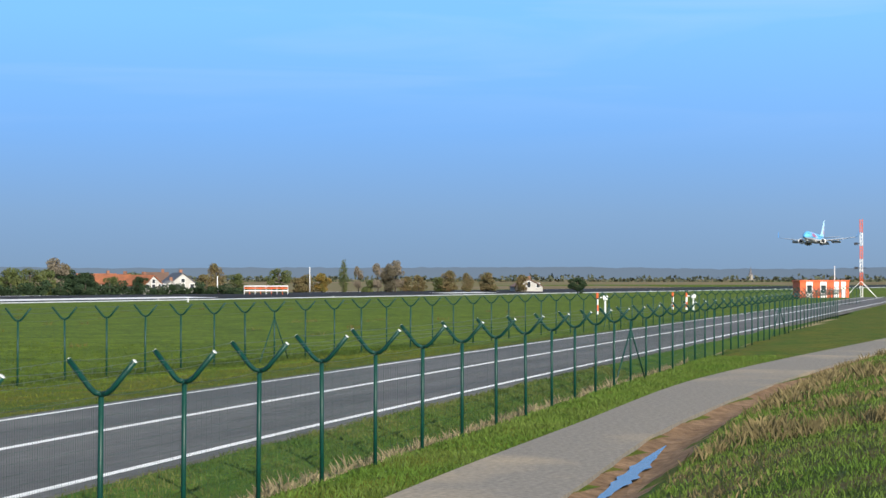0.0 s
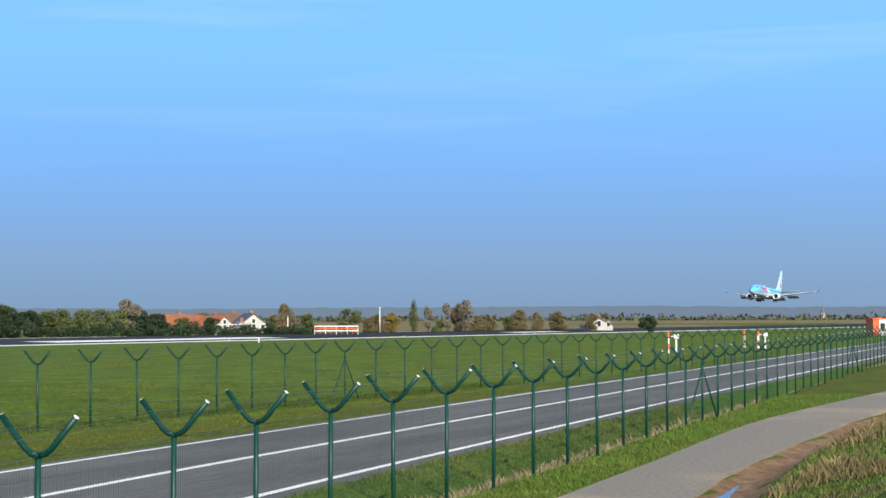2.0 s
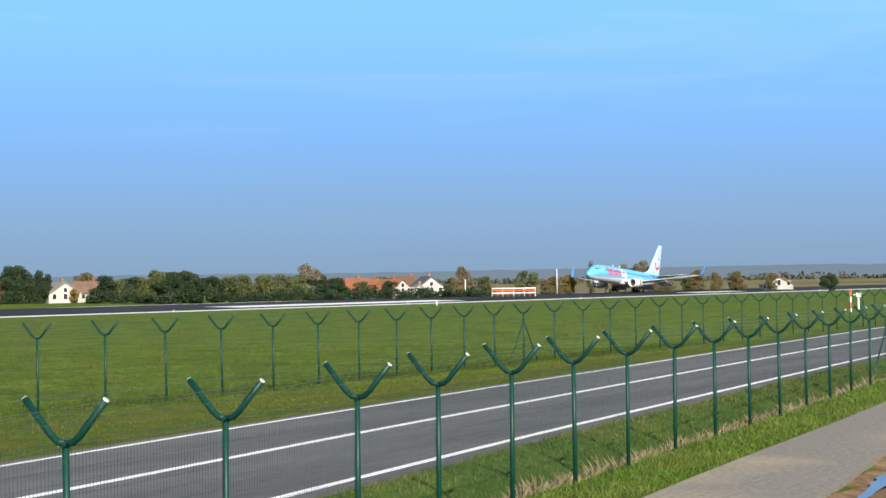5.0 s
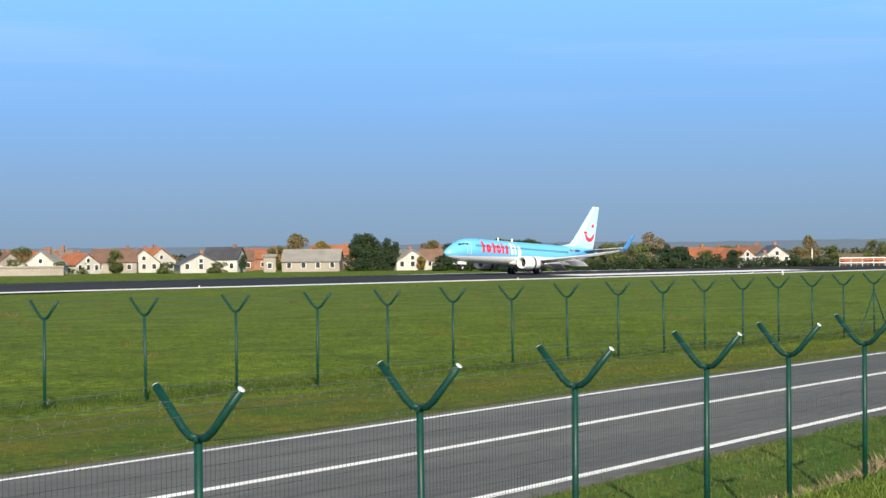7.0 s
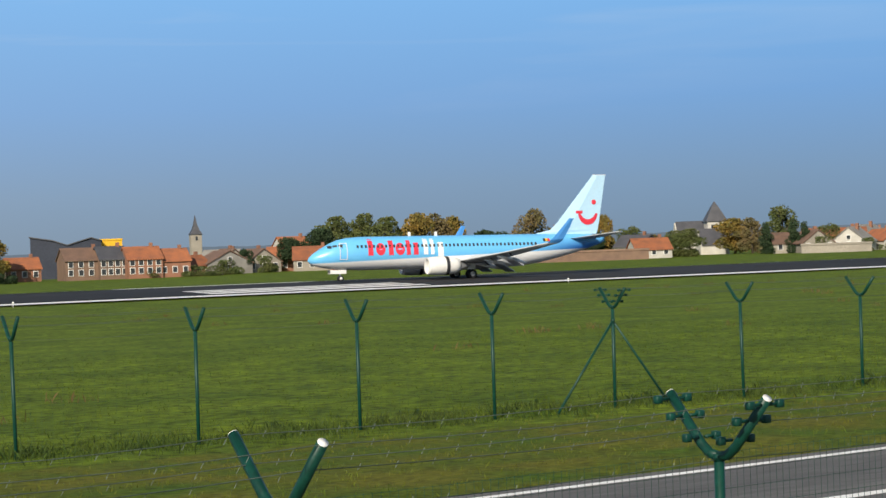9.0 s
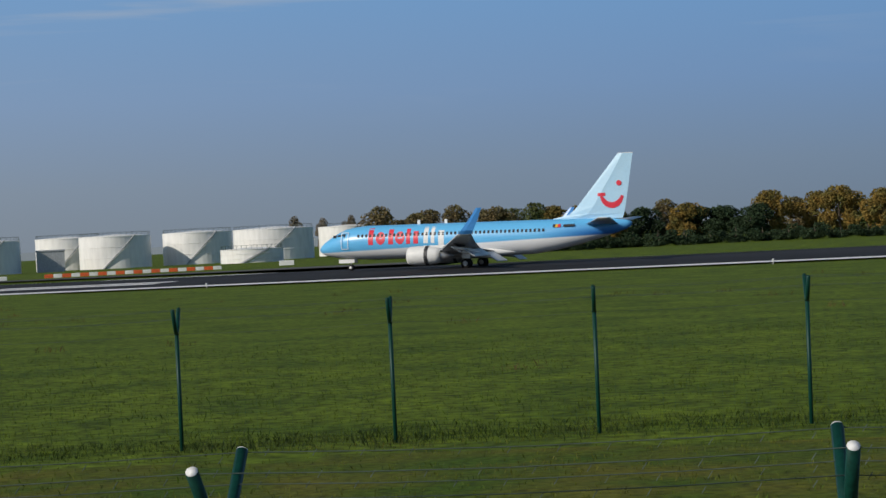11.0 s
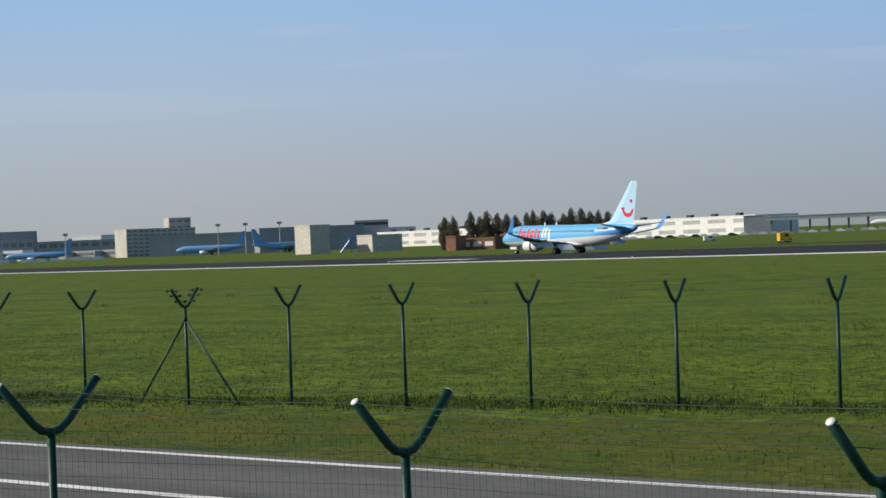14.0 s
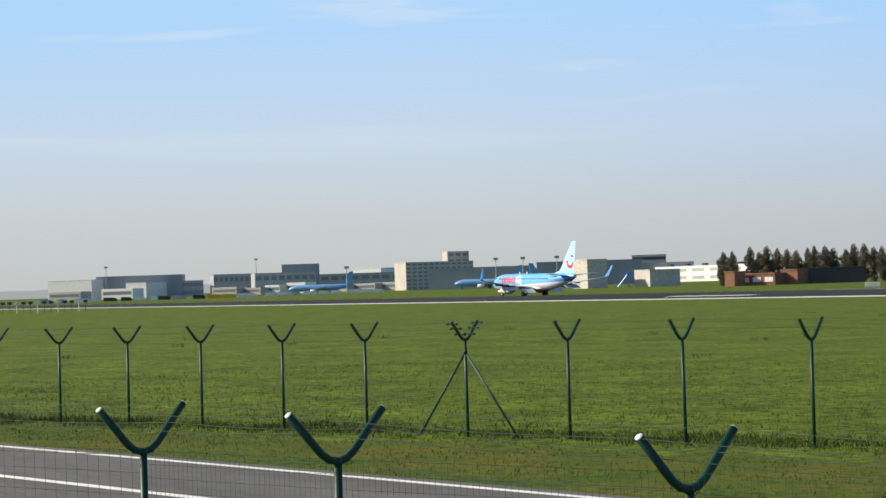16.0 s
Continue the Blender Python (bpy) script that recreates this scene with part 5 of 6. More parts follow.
def church(az, dist, tower_w, tower_h, spire_h, nave, squat):
    root = thing("church", facing(az, dist, 12), "pale stone village church with dark slate spire", "church")
    w = tower_w / 2
    bm = bmesh.new()
    box(bm, -w, w, 0, tower_w, -0.5, tower_h, 0.08)
    part("tower", bm, "white_wall" if squat else "pale_wall", root)
    bm = bmesh.new()
    o = w + 0.35
    loft(bm, [[(-q, w - q, z), (q, w - q, z), (q, w + q, z), (-q, w + q, z)] for q, z in (((o, tower_h), (o * 0.62, tower_h + spire_h * 0.42), (o * 0.3, tower_h + spire_h * 0.75), (0.05, tower_h + spire_h)) if squat else ((o, tower_h), (o * 0.55, tower_h + spire_h * 0.25), (o * 0.3, tower_h + spire_h * 0.5), (0.05, tower_h + spire_h)))])
    part("spire", bm, "roof_dark", root)
    for x in ((-w * 0.4, w * 0.4) if squat else (0,)):
        bm = bmesh.new()
        box(bm, x - 0.45, x + 0.45, -0.06, 0.1, tower_h - 2.4, tower_h - 0.8)
        part("belfry_opening", bm, "glass_dark", root)
    if nave:
        for x0, x1, e, r, y0 in ((-nave, -w, 3.6, 8.2, 1.5), (-nave * 0.55, w * 0.8, 2.6, 6.2, -5.0)):
            bm = bmesh.new()
            loft(bm, [[(x, y, z) for y, z in ((y0, -0.5), (y0 + 8, -0.5), (y0 + 8, e), (y0 + 4, r), (y0, e))] for x in (x0, x1)])
            part("nave_wall", bm, "white_wall", root)
            bm = bmesh.new()
            loft(bm, [[(x, y, z) for y, z in ((y0 - 0.3, e - 0.3), (y0 + 4, r), (y0 + 8.3, e - 0.3), (y0 + 8.3, e), (y0 + 4, r + 0.3), (y0 - 0.3, e))] for x in (x0 + 0.3, x1 + 0.1)])
            part("nave_roof", bm, "roof_dark", root)


church(37.2, 480, 4.6, 8.2, 4.9, 9.5, True)
church(21.95, 800, 4.4, 13.6, 8.0, 0, False)
church(79.03, 2600, 5, 8, 11, 0, False)

# Tank farm and halls
for az, dist, r, t in ((-24.18, 470, 8.55, 7.9), (-21.8, 510, 8.2, 8.3), (-20.45, 490, 8.85, 8.1), (-18.07, 500, 8.8, 8.2), (-15.85, 520, 10.7, 8.4), (-13.65, 560, 8.6, 8.5), (-16.5, 455, 7.3, 3.3)):
    tank(az, dist, r, t)
h = block("tank_farm_hall", -26.95, -25.15, 480, 7.6, 12, "white", "white flat-roofed hall with window bands beside the tanks", "hall", -14, 0)
for x0, x1 in ((-6.0, -0.6), (0.6, 3.4), (3.8, 6.4)):
    bm = bmesh.new()
    box(bm, x0, x1, -0.1, 0.1, 2.0, 3.3)
    part("window", bm, "far_glass", h)
bm = bmesh.new()
box(bm, -7.0, 7.0, -0.14, 0.1, 5.6, 6.0)
part("cornice", bm, "grey_metal", h)
block("pump_house", -22.7, -21.9, 470, 5.0, 8, "grey_metal", "small grey pump house between the fuel tanks", "building", 0, 0)


def barrier_row(az0, az1, dist, name_label):
    """Red and white barriers end to end."""
    ln = 2 * dist * math.tan(radians((az1 - az0) / 2))
    n = max(2, round(ln / 1.5))
    root = thing("barrier_row", facing((az0 + az1) / 2, dist, 0), name_label, "barrier", "runway barriers")
    for i in range(n):
        x0 = -ln / 2 + ln * i / n
        bm = bmesh.new()
        box(bm, x0 + 0.03, x0 + ln / n - 0.03, -0.2, 0.2, 0.0, 0.75, 0.05)
        part("barrier", bm, "orange" if i % 2 == 0 else "white", root)


barrier_row(-27.75, -23.55, 335, "low red and white plastic barriers before the tanks")
barrier_row(-22.5, -17.4, 335, "low red and white plastic barriers before the tanks")


def van(az, dist, mat, ln, tall, label, turn):
    root = thing("service_van", facing(az, dist, turn, 0.06), label, "van", "airport vehicles")
    bm = bmesh.new()
    prof = [(-ln / 2, 0.35), (ln / 2, 0.35), (ln / 2, tall * 0.55), (ln * 0.36, tall * 0.62), (ln * 0.22, tall), (-ln / 2, tall)]
    loft(bm, [[(x, y, z) for x, z in prof] for y in (-0.9, 0.9)])
    bmesh.ops.bevel(bm, geom=bm.edges[:], offset=0.07, segments=2, affect="EDGES")
    part("body", bm, mat, root)
    for s in (-1, 1):
        bm = bmesh.new()
        box(bm, -ln * 0.1, ln * 0.2, s * 0.91 - 0.01, s * 0.91 + 0.01, tall * 0.62, tall * 0.92)
        part("window", bm, "glass_dark", root)
        for x in (-ln * 0.3, ln * 0.3):
            part("wheel", wheel_bm(0.36, 0.11), ["rubber", "white"], root, "", True, pose(x, s * 0.85, 0.36))
    bm = bmesh.new()
    box(bm, -0.5, 0.2, -0.5, 0.5, tall, tall + 0.22, 0.04)
    part("beacon_bar", bm, "orange", root)


van(-36.45, 400, "yellow", 2.6, 2.0, "yellow airport follow-me van by the taxiway", 20)
van(-38.6, 520, "white", 3.2, 1.5, "white service van on the taxiway", 10)
for az, dist, half, mat in ((-42.12, 400, 1.5, "white"), (-28.2, 330, 0.3, "white"), (-30.4, 360, 1.0, "white"), (-15.5, 345, 1.3, "white"), (-31.7, 365, 1.4, "roof_grey")):
    s = thing("sign_box", facing(az, dist), ("white" if mat == "white" else "grey") + " airfield guidance sign box on the grass", "sign", "airfield signs")
    bm = bmesh.new()
    box(bm, -half, half, 0, 0.35, 0.15, 1.05, 0.04)
    part("case", bm, mat, s)
    for x in (-half * 0.7, half * 0.7):
        bm = bmesh.new()
        tube(bm, [(x, 0.17, -0.6), (x, 0.17, 0.16)], 0.05, 5)
        part("leg", bm, "grey_metal", s)

# Long white hall and the airport beyond
lh = block("cargo_hall", -51.9, -34.95, 1067, 9.0, 30, "white", "long white cargo hall with dark window bands", "hall", -50, 2, "grey_metal", 18)
block("cargo_hall_end", -37.6, -36.8, 930, 8.6, 30, "grey_metal", "grey end block of the cargo hall", "hall", 0, 0)
for i in range(18):
    bm = bmesh.new()
    x = -148 + 17.2 * i
    box(bm, x - 1.6, x + 1.6, 3, 5.5, 9.4, 10.8, 0.1)
    part("roof_unit", bm, "dark", lh)
block("viaduct", -37.0, -30.15, 900, 1.1, 8, "grey_metal", "long grey elevated road deck far behind the taxiway", "viaduct", 0, 0).location.z = 6.6
block("terminal_pier", -30.95, -30.1, 895, 8.6, 14, "hall_blue", "dark glazed pier end below the elevated road", "building", 0, 2, "far_glass", 4)
for az in np.arange(-36.8, -30.9, 0.55):
    pr = thing("viaduct_pier", facing(az, 903), "grey concrete pier under the elevated road", "pier", "viaduct piers")
    bm = bmesh.new()
    box(bm, -0.5, 0.5, 0, 2, -0.3, 6.2, 0.1)
    part("shaft", bm, "roof_grey", pr)
for az in np.arange(-45.8, -30.2, 0.34):
    c = thing("parked_car", facing(az + rnd.uniform(-0.1, 0.1), 820 + rnd.uniform(-10, 10)), "small parked car far off by the halls", "car", "parked cars")
    bm = bmesh.new()
    mm = rnd.choice(["white", "dark", "grey_metal", "white", "chrome"])
    loft(bm, [[(x, y, z) for x, z in ((-2, 0.3), (2, 0.3), (2, 0.85), (1.1, 0.95), (0.5, 1.45), (-1.3, 1.45), (-2, 0.95))] for y in (-0.8, 0.8)])
    part("body", bm, mm, c)
block("brick_shed", -46.0, -44.8, 560, 3.2, 9, "brick", "low red brick shed with white doors", "shed", -30, 1, "white", 3)
block("brick_shed", -46.35, -46.02, 556, 4.0, 6, "brick", "square red brick shed end block", "shed", -30, 0)
block("brick_shed", -44.75, -44.2, 562, 4.0, 9, "brick", "square red brick shed end block", "shed", -30, 0)
block("dark_shed", -44.15, -42.3, 566, 4.2, 9, "dark", "long dark timber shed beside the poplars", "shed", 0, 0)


def bunker(az0, az1, dist, tall, label):
    root = block("concrete_bunker", az0, az1, dist, tall, 12, "concrete", label, "bunker", 28, 0)
    return root


bunker(-50.35, -49.7, 700, 10.2, "tall pale concrete blast wall block with dark side")
bunker(-48.55, -47.55, 700, 5.8, "low pale concrete bunker beside the apron")
st = thing("airstair", facing(-49.25, 690), "blue and white mobile passenger airstair", "airstair")
bm = bmesh.new()
tube(bm, [(-2.2, 0, 0.3), (1.2, 0, 4.6)], 0.35, 4)
box(bm, 1.0, 2.6, -0.8, 0.8, 4.4, 6.0, 0.1)
tube(bm, [(1.7, 0, 0), (1.7, 0, 4.5)], 0.25, 6)
part("stair_frame", bm, "winglet", st)
for az0, az1, dist, tall, turn in ((-55.0, -50.4, 1150, 12.4, -10), (-51.8, -48.7, 1100, 13.6, 6), (-49.0, -48.0, 1250, 17.5, 0), (-50.0, -47.2, 1200, 12.0, 0)):
    block("hangar", az0, az1, dist, tall, 40, "blue_clad" if tall < 14 else "white_wall", "large dark blue-grey aircraft hangar" if tall < 14 else "pale airport office tower", "hangar" if tall < 14 else "building", turn, 0 if tall < 14 else 4, "glass_dark")
ot = block("office_block", -55.75, -53.55, 1250, 17.6, 18, "concrete", "tall office block with a grid of dark windows", "office block", 25, 7, "far_glass", 12)
block("control_tower", -54.45, -53.75, 1290, 24.5, 8, "concrete", "pale concrete control tower behind the office block", "tower", 25, 6, "far_glass", 3)
for az0, az1, dist, tall, mat in ((-66.2, -64.7, 1500, 15, "white_wall"), (-64.7, -62.2, 1500, 17, "blue_clad"), (-62.2, -61.6, 1500, 12, "grey_metal"), (-61.3, -60.1, 1500, 16, "grey_metal"), (-60.1, -58.3, 1450, 15.5, "grey_metal"), (-59.3, -58.2, 1500, 22, "blue_clad"), (-58.2, -55.8, 1550, 14, "grey_metal"), (-57.3, -56.3, 1600, 18, "white_wall"), (-63.9, -63.2, 1480, 11.5, "white_wall")):
    block("terminal_building", az0, az1, dist, tall, 30, "white" if mat == "white_wall" else mat, {"white_wall": "pale airport terminal building", "blue_clad": "dark blue-grey airport hangar far off", "grey_metal": "grey airport terminal building with window bands"}[mat], "building", -34 if mat == "white_wall" else rnd.uniform(-8, 8), 2 if mat == "grey_metal" else 0, "far_glass", 8)
for az, dist, tall in ((-60.05, 1500, 27), (-53.0, 1050, 16), (-51.2, 1050, 16), (-52.2, 1050, 16), (-57.4, 1050, 14), (-64.4, 1480, 24)):
    p = thing("light_mast", facing(az, dist), "tall slim apron floodlight mast", "mast", "apron masts")
    bm = bmesh.new()
    tube(bm, [(0, 0, -0.3), (0, 0, tall)], [0.35, 0.2], 6)
    box(bm, -1.3, 1.3, -0.3, 0.3, tall - 0.6, tall + 0.8, 0.1)
    part("shaft", bm, "grey_metal", p)


def parked_jet(az, dist, turn, mat="jet_blue"):
    """Far parked airliner: fuselage, fin, wing."""
    root = thing("parked_airliner", facing(az, dist, turn), ("pale blue" if mat == "jet_blue" else "white") + " parked jet airliner on the far apron", "airplane", "parked airliners")
    bm = bmesh.new()
    loft(bm, [[(x, w * math.cos(0.3927 * k), z + w * math.sin(0.3927 * k)) for k in range(16)] for x, z, w in ((20, 3.2, 0.1), (18, 3.4, 1.3), (15, 3.6, 1.9), (-8, 3.6, 1.9), (-15, 4.3, 1.1), (-19, 4.8, 0.2))])
    part("fuselage", bm, mat, root, smooth=True)
    bm = bmesh.new()
    loft(bm, [[(le, 0.15, z), (le - c, 0.15, z), (le - c, -0.15, z), (le, -0.15, z)] for le, c, z in ((-10, 8, 5.2), (-13, 5, 7), (-17, 2.2, 12.6))])
    part("fin", bm, mat if mat == "jet_blue" else "red", root)
    for s in (-1, 1):
        bm = bmesh.new()
        loft(bm, [[(le, s * y, z), (le - c * 0.4, s * y, z + 0.25), (le - c, s * y, z), (le - c * 0.4, s * y, z - 0.2)] for le, c, y, z in ((4, 7, 1.5, 2.6), (-4, 1.6, 17, 4))])
        part("wing", bm, "wing", root)
        bm = bmesh.new()
        tube(bm, [(6, s * 5, 1.7), (2, s * 5, 1.7)], [1.0, 0.8], 12)
        part("engine", bm, "white", root, smooth=True)
        bm = bmesh.new()
        tube(bm, [(0, s * 2.8, 0), (0, s * 2.8, 2.2)], 0.4, 8)
        part("main_gear", bm, "rubber", root)
    bm = bmesh.new()
    tube(bm, [(15.5, 0, 0), (15.5, 0, 2)], 0.25, 8)
    part("nose_gear", bm, "rubber", root)


parked_jet(-58.15, 1150, 170)
parked_jet(-53.2, 1080, 172)
parked_jet(-51.0, 1000, 20)
parked_jet(-33.2, 1450, 178, "white")

# Antenna row at the far left
ar = thing("antenna_row", facing(-66.2, 470), "row of dark localiser antennas on the airfield", "antenna array")
for i in range(14):
    x = -11 + 1.6 * i
    bm = bmesh.new()
    tube(bm, [(x, 0, -0.2), (x, 0, 2.2)], 0.06, 5)
    box(bm, x - 0.5, x + 0.5, -0.1, 0.1, 1.9, 2.5, 0.03)
    part("antenna", bm, "dark" if i % 3 else "white", ar)

# Roof clutter and light strips of the far terminal
for az, dist, z in [(-66 + 0.42 * i, 1440, 0) for i in range(24)]:
    s = thing("service_vehicle", facing(az + rnd.uniform(-0.15, 0.15), 1000 + rnd.uniform(-60, 60)), "small pale service vehicle on the far apron", "vehicle", "apron vehicles")
    bm = bmesh.new()
    w = rnd.uniform(1.5, 4.5)
    loft(bm, [[(x, y, zz) for x, zz in ((-w, 0.2), (w, 0.2), (w, 1.3), (w * 0.6, 2.0), (-w, 2.2))] for y in (-1, 1)])
    part("body", bm, rnd.choice(["white", "white", "grey_metal", "yellow", "dark"]), s)
for az in [-65.6, -64.1, -61.0, -60.4, -59.6, -58.9, -57.7, -56.9, -56.2]:
    s = thing("annexe", facing(az, 1400, -34), "low pale annexe before the terminal", "building", "airport buildings")
    w = rnd.uniform(6, 14)
    h2 = rnd.uniform(5, 9)
    bm = bmesh.new()
    box(bm, -w, w, 0, 14, -0.4, h2, 0.1)
    wl = part("wall", bm, rnd.choice(["white", "concrete", "grey_metal"]), s)
    bm = bmesh.new()
    box(bm, -w * 0.9, w * 0.9, -0.12, 0.05, h2 * 0.45, h2 * 0.75)
    part("window", bm, "far_glass", s)
# Runway edge lights
for i in range(22):
    s = thing("runway_light", RUN @ pose(-420 + 60 * i, -38.6, -0.42), "small white runway edge light on a stem", "runway light", "runway lights")
    bm = bmesh.new()
    tube(bm, [(0, 0, -0.1), (0, 0, 0.26)], 0.04, 6)
    part("stem", bm, "white", s)
    bm = bmesh.new()
    tube(bm, [(0, 0, 0.26), (0, 0, 0.30), (0, 0, 0.40), (0, 0, 0.44)], [0.09, 0.11, 0.10, 0.04], 10)
    part("lamp_head", bm, "white", s, smooth=True)

# Far woods along the skyline
rngw = np.random.default_rng(9)


def woods(az0, az1, dist, tall, dens, name_label):
    vs, fs = [], []
    for az in np.arange(az0, az1, 0.25):
        h = tall * (0.65 + 0.5 * (0.5 + noise.noise((az * 0.35, dist * 0.01, 2))) + 0.15 * rngw.normal())
        p = polar(az, dist + rngw.uniform(-40, 40))
        w = dist * 0.010
        v, f = leaf_cloud([((p.x, p.y, h * 0.5), (w, w, h * 0.55))], dens, dist * 0.0011, rngw)
        k = len(vs)
        vs += v
        fs += [tuple(i + k for i in q) for q in f]
    me = bpy.data.meshes.new("woods")
    me.from_pydata(vs, [], fs)
    me.materials.append(M["far_wood"])
    tagged(new("woods", me), name_label, "woods", kind="stuff")


woods(15, 84, 1500, 5.0, 16, "distant line of autumn woods beyond the fields")
woods(14, 50, 900, 4.6, 20, "belt of garden trees behind the village")


def ridge(az0, az1, dist, low, high, mat, label, seed):
    """Backdrop of far wooded hills with an uneven crest."""
    bm = bmesh.new()
    rows = []
    for az in np.arange(az0, az1 + 0.01, 0.12):
        p = polar(az, dist)
        h = low + (high - low) * (0.5 + 0.5 * noise.noise((az * 0.12, seed, 0))) + (high - low) * (0.16 * noise.noise((az * 1.3, seed, 4)) + 0.10 * noise.noise((az * 4.0, seed, 7)))
        rows.append([(p.x, p.y, -6), (p.x, p.y, h), (p.x * 1.02, p.y * 1.02, h * 0.8)])
    loft(bm, rows, closed=False, caps=False)
    tagged(part("backdrop", bm, mat), label, "hills", kind="structure")


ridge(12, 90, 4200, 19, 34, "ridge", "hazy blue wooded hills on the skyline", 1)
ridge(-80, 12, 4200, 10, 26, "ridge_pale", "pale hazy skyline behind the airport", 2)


# Rough growth on the near mound and along the path
def blades(name, spots, mat, label, category):
    """Grass blades: thin bent triangles at (x, y, height, lean)."""
    vs, fs = [], []
    r = np.random.default_rng(4)
    for x, y, h in spots:
        z = height(x, y) - 0.02
        a, b = r.uniform(0, 6.28), r.uniform(0, 6.28)
        lean = h * r.uniform(0.1, 0.7)
        w = 0.006 + 0.012 * h + 0.004 * (x > 35)
        c, s = math.cos(a) * w, math.sin(a) * w
        k = len(vs)
        vs += [(x - c, y - s, z), (x + c, y + s, z), (x + lean * 0.35 * math.cos(b) + c * 0.7, y + lean * 0.35 * math.sin(b) + s * 0.7, z + h * 0.6), (x + lean * math.cos(b), y + lean * math.sin(b), z + h)]
        fs += [(k, k + 1, k + 2), (k, k + 2, k + 3)]
    me = bpy.data.meshes.new(name)
    me.from_pydata(vs, [], fs)
    me.materials.append(M[mat])
    tagged(new(name, me), label, category, kind="stuff")


rg = np.random.default_rng(12)
green_spots, dry_spots, weed_spots = [], [], []
while len(green_spots) < 80000:
    x = rg.uniform(14, 75)
    d = rg.uniform(1.5, 9.0)
    y = curve_y(PATH_R, x) - d
    if y < x * 0.09 - 2:
        continue
    n = noise.noise((x * 0.35, y * 0.5, 1))
    if n + rg.uniform(-0.4, 0.4) > -0.32:
        green_spots.append((x, y, rg.uniform(0.03, 0.11)))
    else:
        dry_spots.append((x, y, rg.uniform(0.03, 0.12)))
blades("mound_grass", green_spots, "blade_green", "rough green grass blades on the mound", "grass")
# tall straw tussocks
for i in range(38):
    x = rg.uniform(28, 62)
    y = curve_y(PATH_R, x) - rg.uniform(2.0, 5.5)
    for j in range(110):
        dry_spots.append((x + rg.normal() * 0.3, y + rg.normal() * 0.25, rg.uniform(0.10, 0.30)))
blades("dry_grass", dry_spots, "blade_dry", "dry straw-coloured grass tussocks on the mound", "grass")
for i in range(42000):
    x = rg.uniform(12, 80)
    fy, pl = curve_y(NEAR, x), curve_y(PATH_L, x)
    y = rg.uniform(pl - 0.15, fy + 0.05)
    weed_spots.append((x, y, rg.uniform(0.04, 0.13) * (1.0 if y > pl + 0.1 else 0.4)))
bank_spots = []
for i in range(40000):
    x = rg.uniform(10, 70)
    fy, ry = curve_y(NEAR, x), curve_y(ROAD, x)
    bank_spots.append((x, rg.uniform(fy + 0.9, ry - ROAD_HALF - 0.3), rg.uniform(0.04, 0.11)))
blades("verge_grass", weed_spots, "blade_green", "lush green verge grass along the cycle path", "grass")
blades("bank_grass", bank_spots, "blade_dark", "dark green grass on the ditch bank below the road", "grass")
straw = []
for i in range(20000):
    x = rg.uniform(12, 75)
    straw.append((x, curve_y(NEAR, x) + rg.uniform(0.25, 1.15), rg.uniform(0.10, 0.40) * (0.45 + 1.2 * abs(noise.noise((x * 0.6, 0, 3))))))
blades("ditch_straw", straw, "blade_straw", "dry straw along the ditch behind the fence", "grass")
# weeds in the far verge and tufts on the airfield
tufts = []
for i in range(70000):
    x = rg.uniform(-62, 90)
    ry, ff = curve_y(ROAD, x), curve_y(FARF, x)
    tufts.append((x, rg.uniform(ry + ROAD_HALF + 0.5, ff + 0.8), rg.uniform(0.03, 0.09)))
blades("far_verge_grass", tufts, "blade_verge", "yellow-green weeds between road and fence", "grass")
# blades thin out with distance; their dark colour paints in shade between stems
turf = []
for i in range(130000):
    x = rg.uniform(-75, 90)
    ff = curve_y(FARF, x)
    turf.append((x, ff + 0.6 + 34 * rg.uniform(0, 1) ** 1.7, rg.uniform(0.04, 0.12)))
blades("field_grass", turf, "blade_shaded", "green grass behind the airfield fence, darkened for shade between its blades", "grass")
docks = []
for i in range(150):
    x, y = rg.uniform(-120, 190), rg.uniform(42, 150)
    for j in range(26):
        docks.append((x + rg.normal() * 0.4, y + rg.normal() * 0.25, rg.uniform(0.10, 0.34)))
blades("dock_weeds", docks, "blade_rust", "rusty dock weeds scattered on the airfield grass", "weeds")
# long grass at the fence foot; its dark green also holds the shadow there
shrub = []
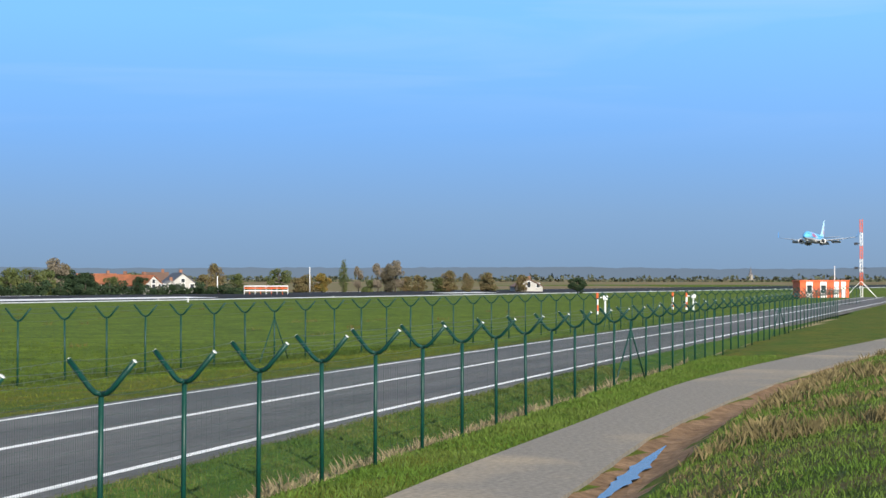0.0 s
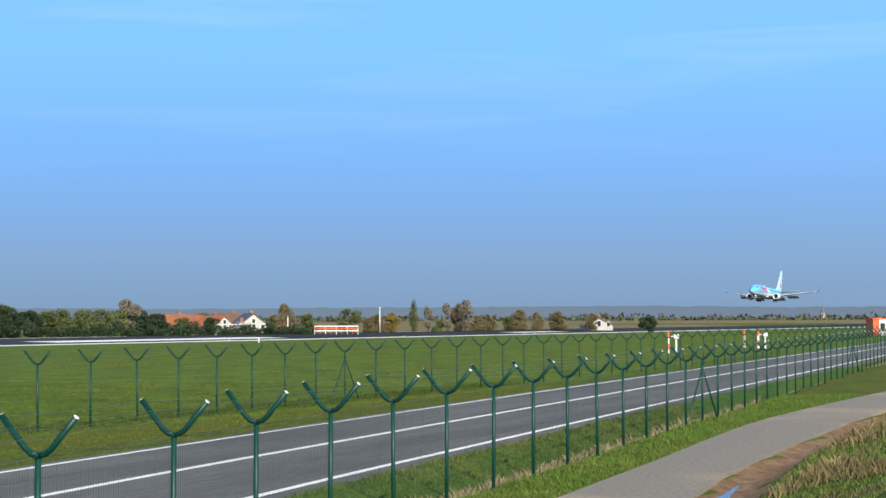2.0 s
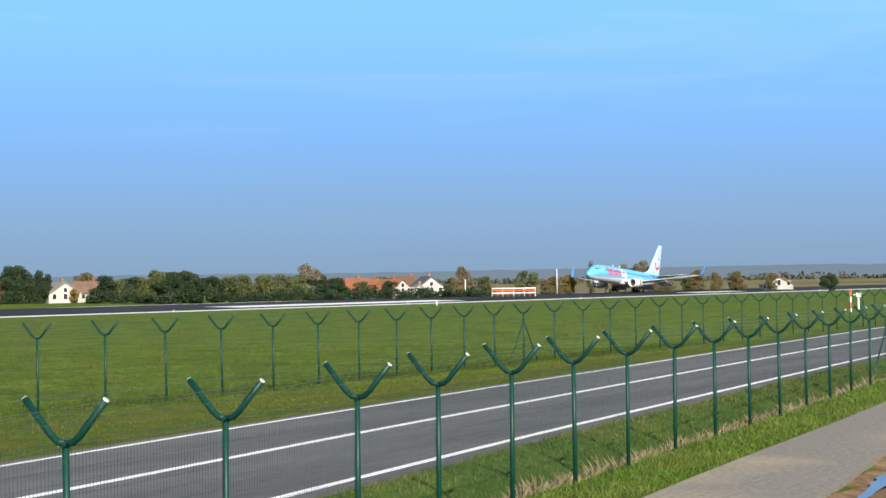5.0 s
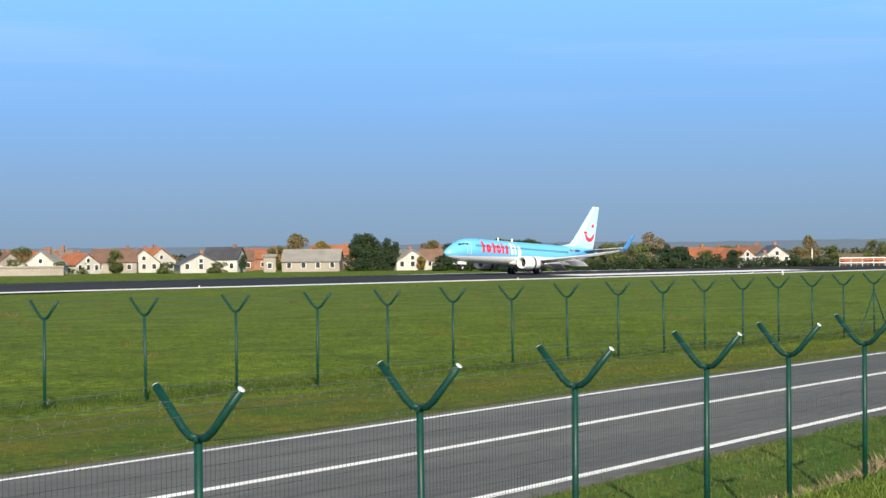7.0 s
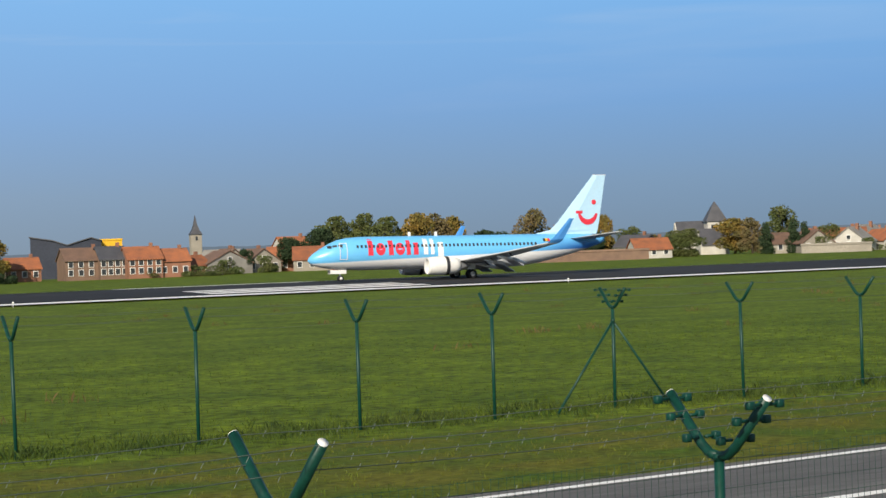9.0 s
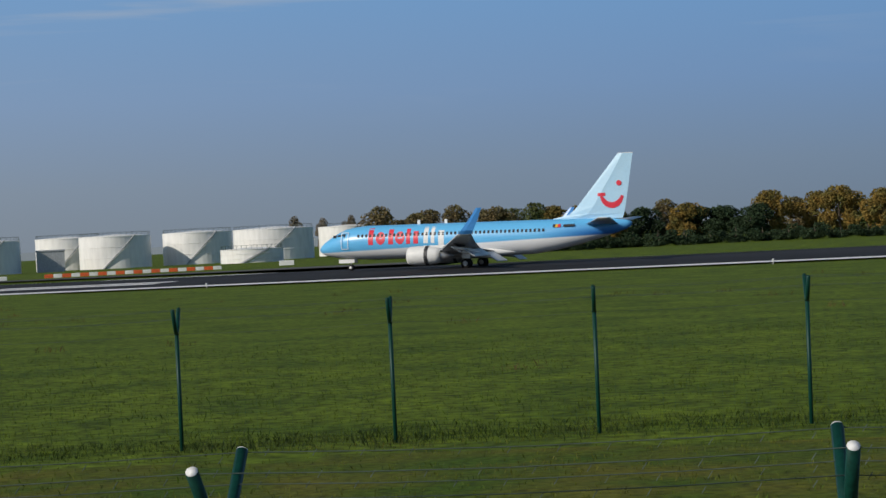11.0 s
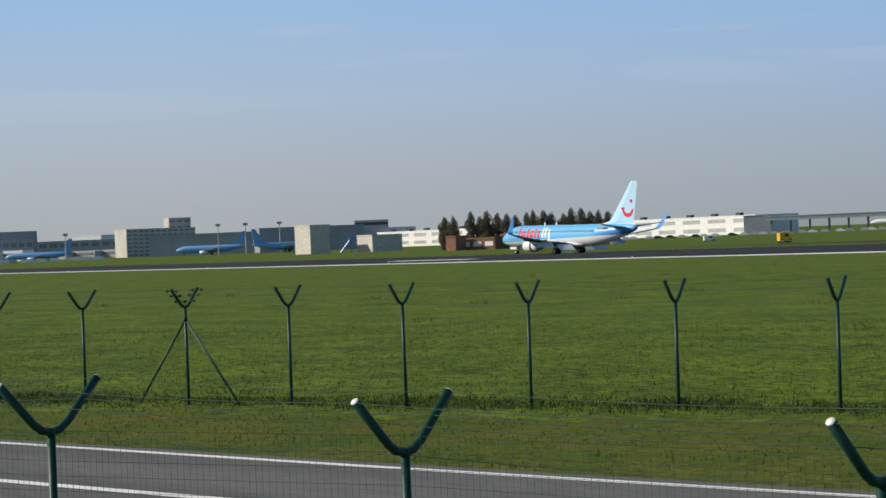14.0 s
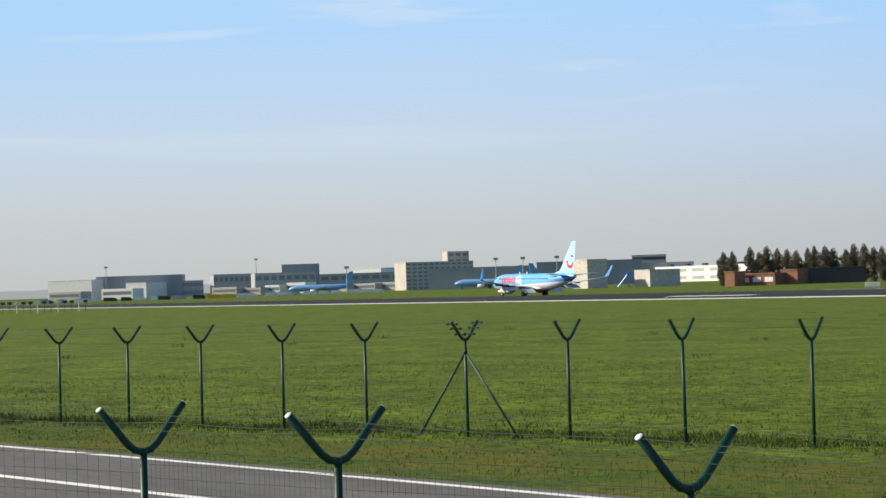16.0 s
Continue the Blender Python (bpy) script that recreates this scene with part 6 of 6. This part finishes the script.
for i in range(60000):
    x = rg.uniform(-62, 95)
    lump = 0.5 + 0.9 * abs(noise.noise((x * 0.35, 0, 6)))
    shrub.append((x, curve_y(FARF, x) + 0.5 + rg.normal() * 0.75, rg.uniform(0.06, 0.24) * lump))
blades("fence_foot_grass", shrub, "blade_foot", "long dark grass at the fence foot", "grass")


def motions():
    """The landing: approach, flare, touchdown, nose lowered, rollout."""
    # time, place, nose up, heading
    flown = [(0.0, 850.9, 137.0, 17.6, 3.2, 176.5), (1.5, 727.8, 149.1, 10.64, 3.4, 176.3), (3.0, 599.9, 160.0, 5.13, 4.0, 176.2), (4.3, 489.7, 168.9, 1.79, 4.6, 175.6), (5.5, 390.4, 177.0, 0.1, 4.8, 175.0), (6.0, 349.0, 180.5, 0.1, 4.6, 174.8), (6.5, 309.2, 183.9, 0.1, 4.1, 174.2), (7.0, 269.2, 188.2, 0.1, 3.3, 173.5), (7.5, 230.5, 192.5, 0.1, 2.5, 172.9), (8.0, 192.1, 196.9, 0.1, 1.4, 172.1), (8.5, 154.8, 201.5, 0.0, 0.9, 171.4), (9.0, 117.7, 206.2, 0.0, 0.9, 170.6), (10.2, 25.6, 214.5, 0.0, 0.9, 170.7), (11.5, -77.0, 230.0, 0.0, 0.9, 170.9), (12.0, -111.0, 237.0, 0.0, 0.9, 171.1), (12.5, -145.6, 245.1, 0.0, 0.9, 171.2), (13.0, -177.7, 249.7, 0.0, 0.9, 171.4), (13.5, -208.6, 254.3, 0.0, 0.83, 171.6), (14.0, -240.4, 260.4, 0.0, 0.77, 171.7), (14.5, -271.5, 266.5, 0.0, 0.7, 171.9), (15.0, -302.7, 273.1, 0.0, 0.63, 172.0), (15.5, -333.8, 280.0, 0.0, 0.57, 172.2), (16.0, -366.7, 287.7, 0.0, 0.5, 172.3)]
    walk(plane, [(t, pose(x, y, z, 0, -nose, turn)) for t, x, y, z, nose, turn in flown])
    # the spoilers lie flat, then stand up after the touchdown
    for panel, (x, y, z), sweep in SPOILERS:
        walk(panel, [(t, pose(x, y, z, 0, 5 - up, sweep)) for t, up in ((0.0, 0), (7.2, 0), (8.0, 42), (16.0, 42))])


motions()
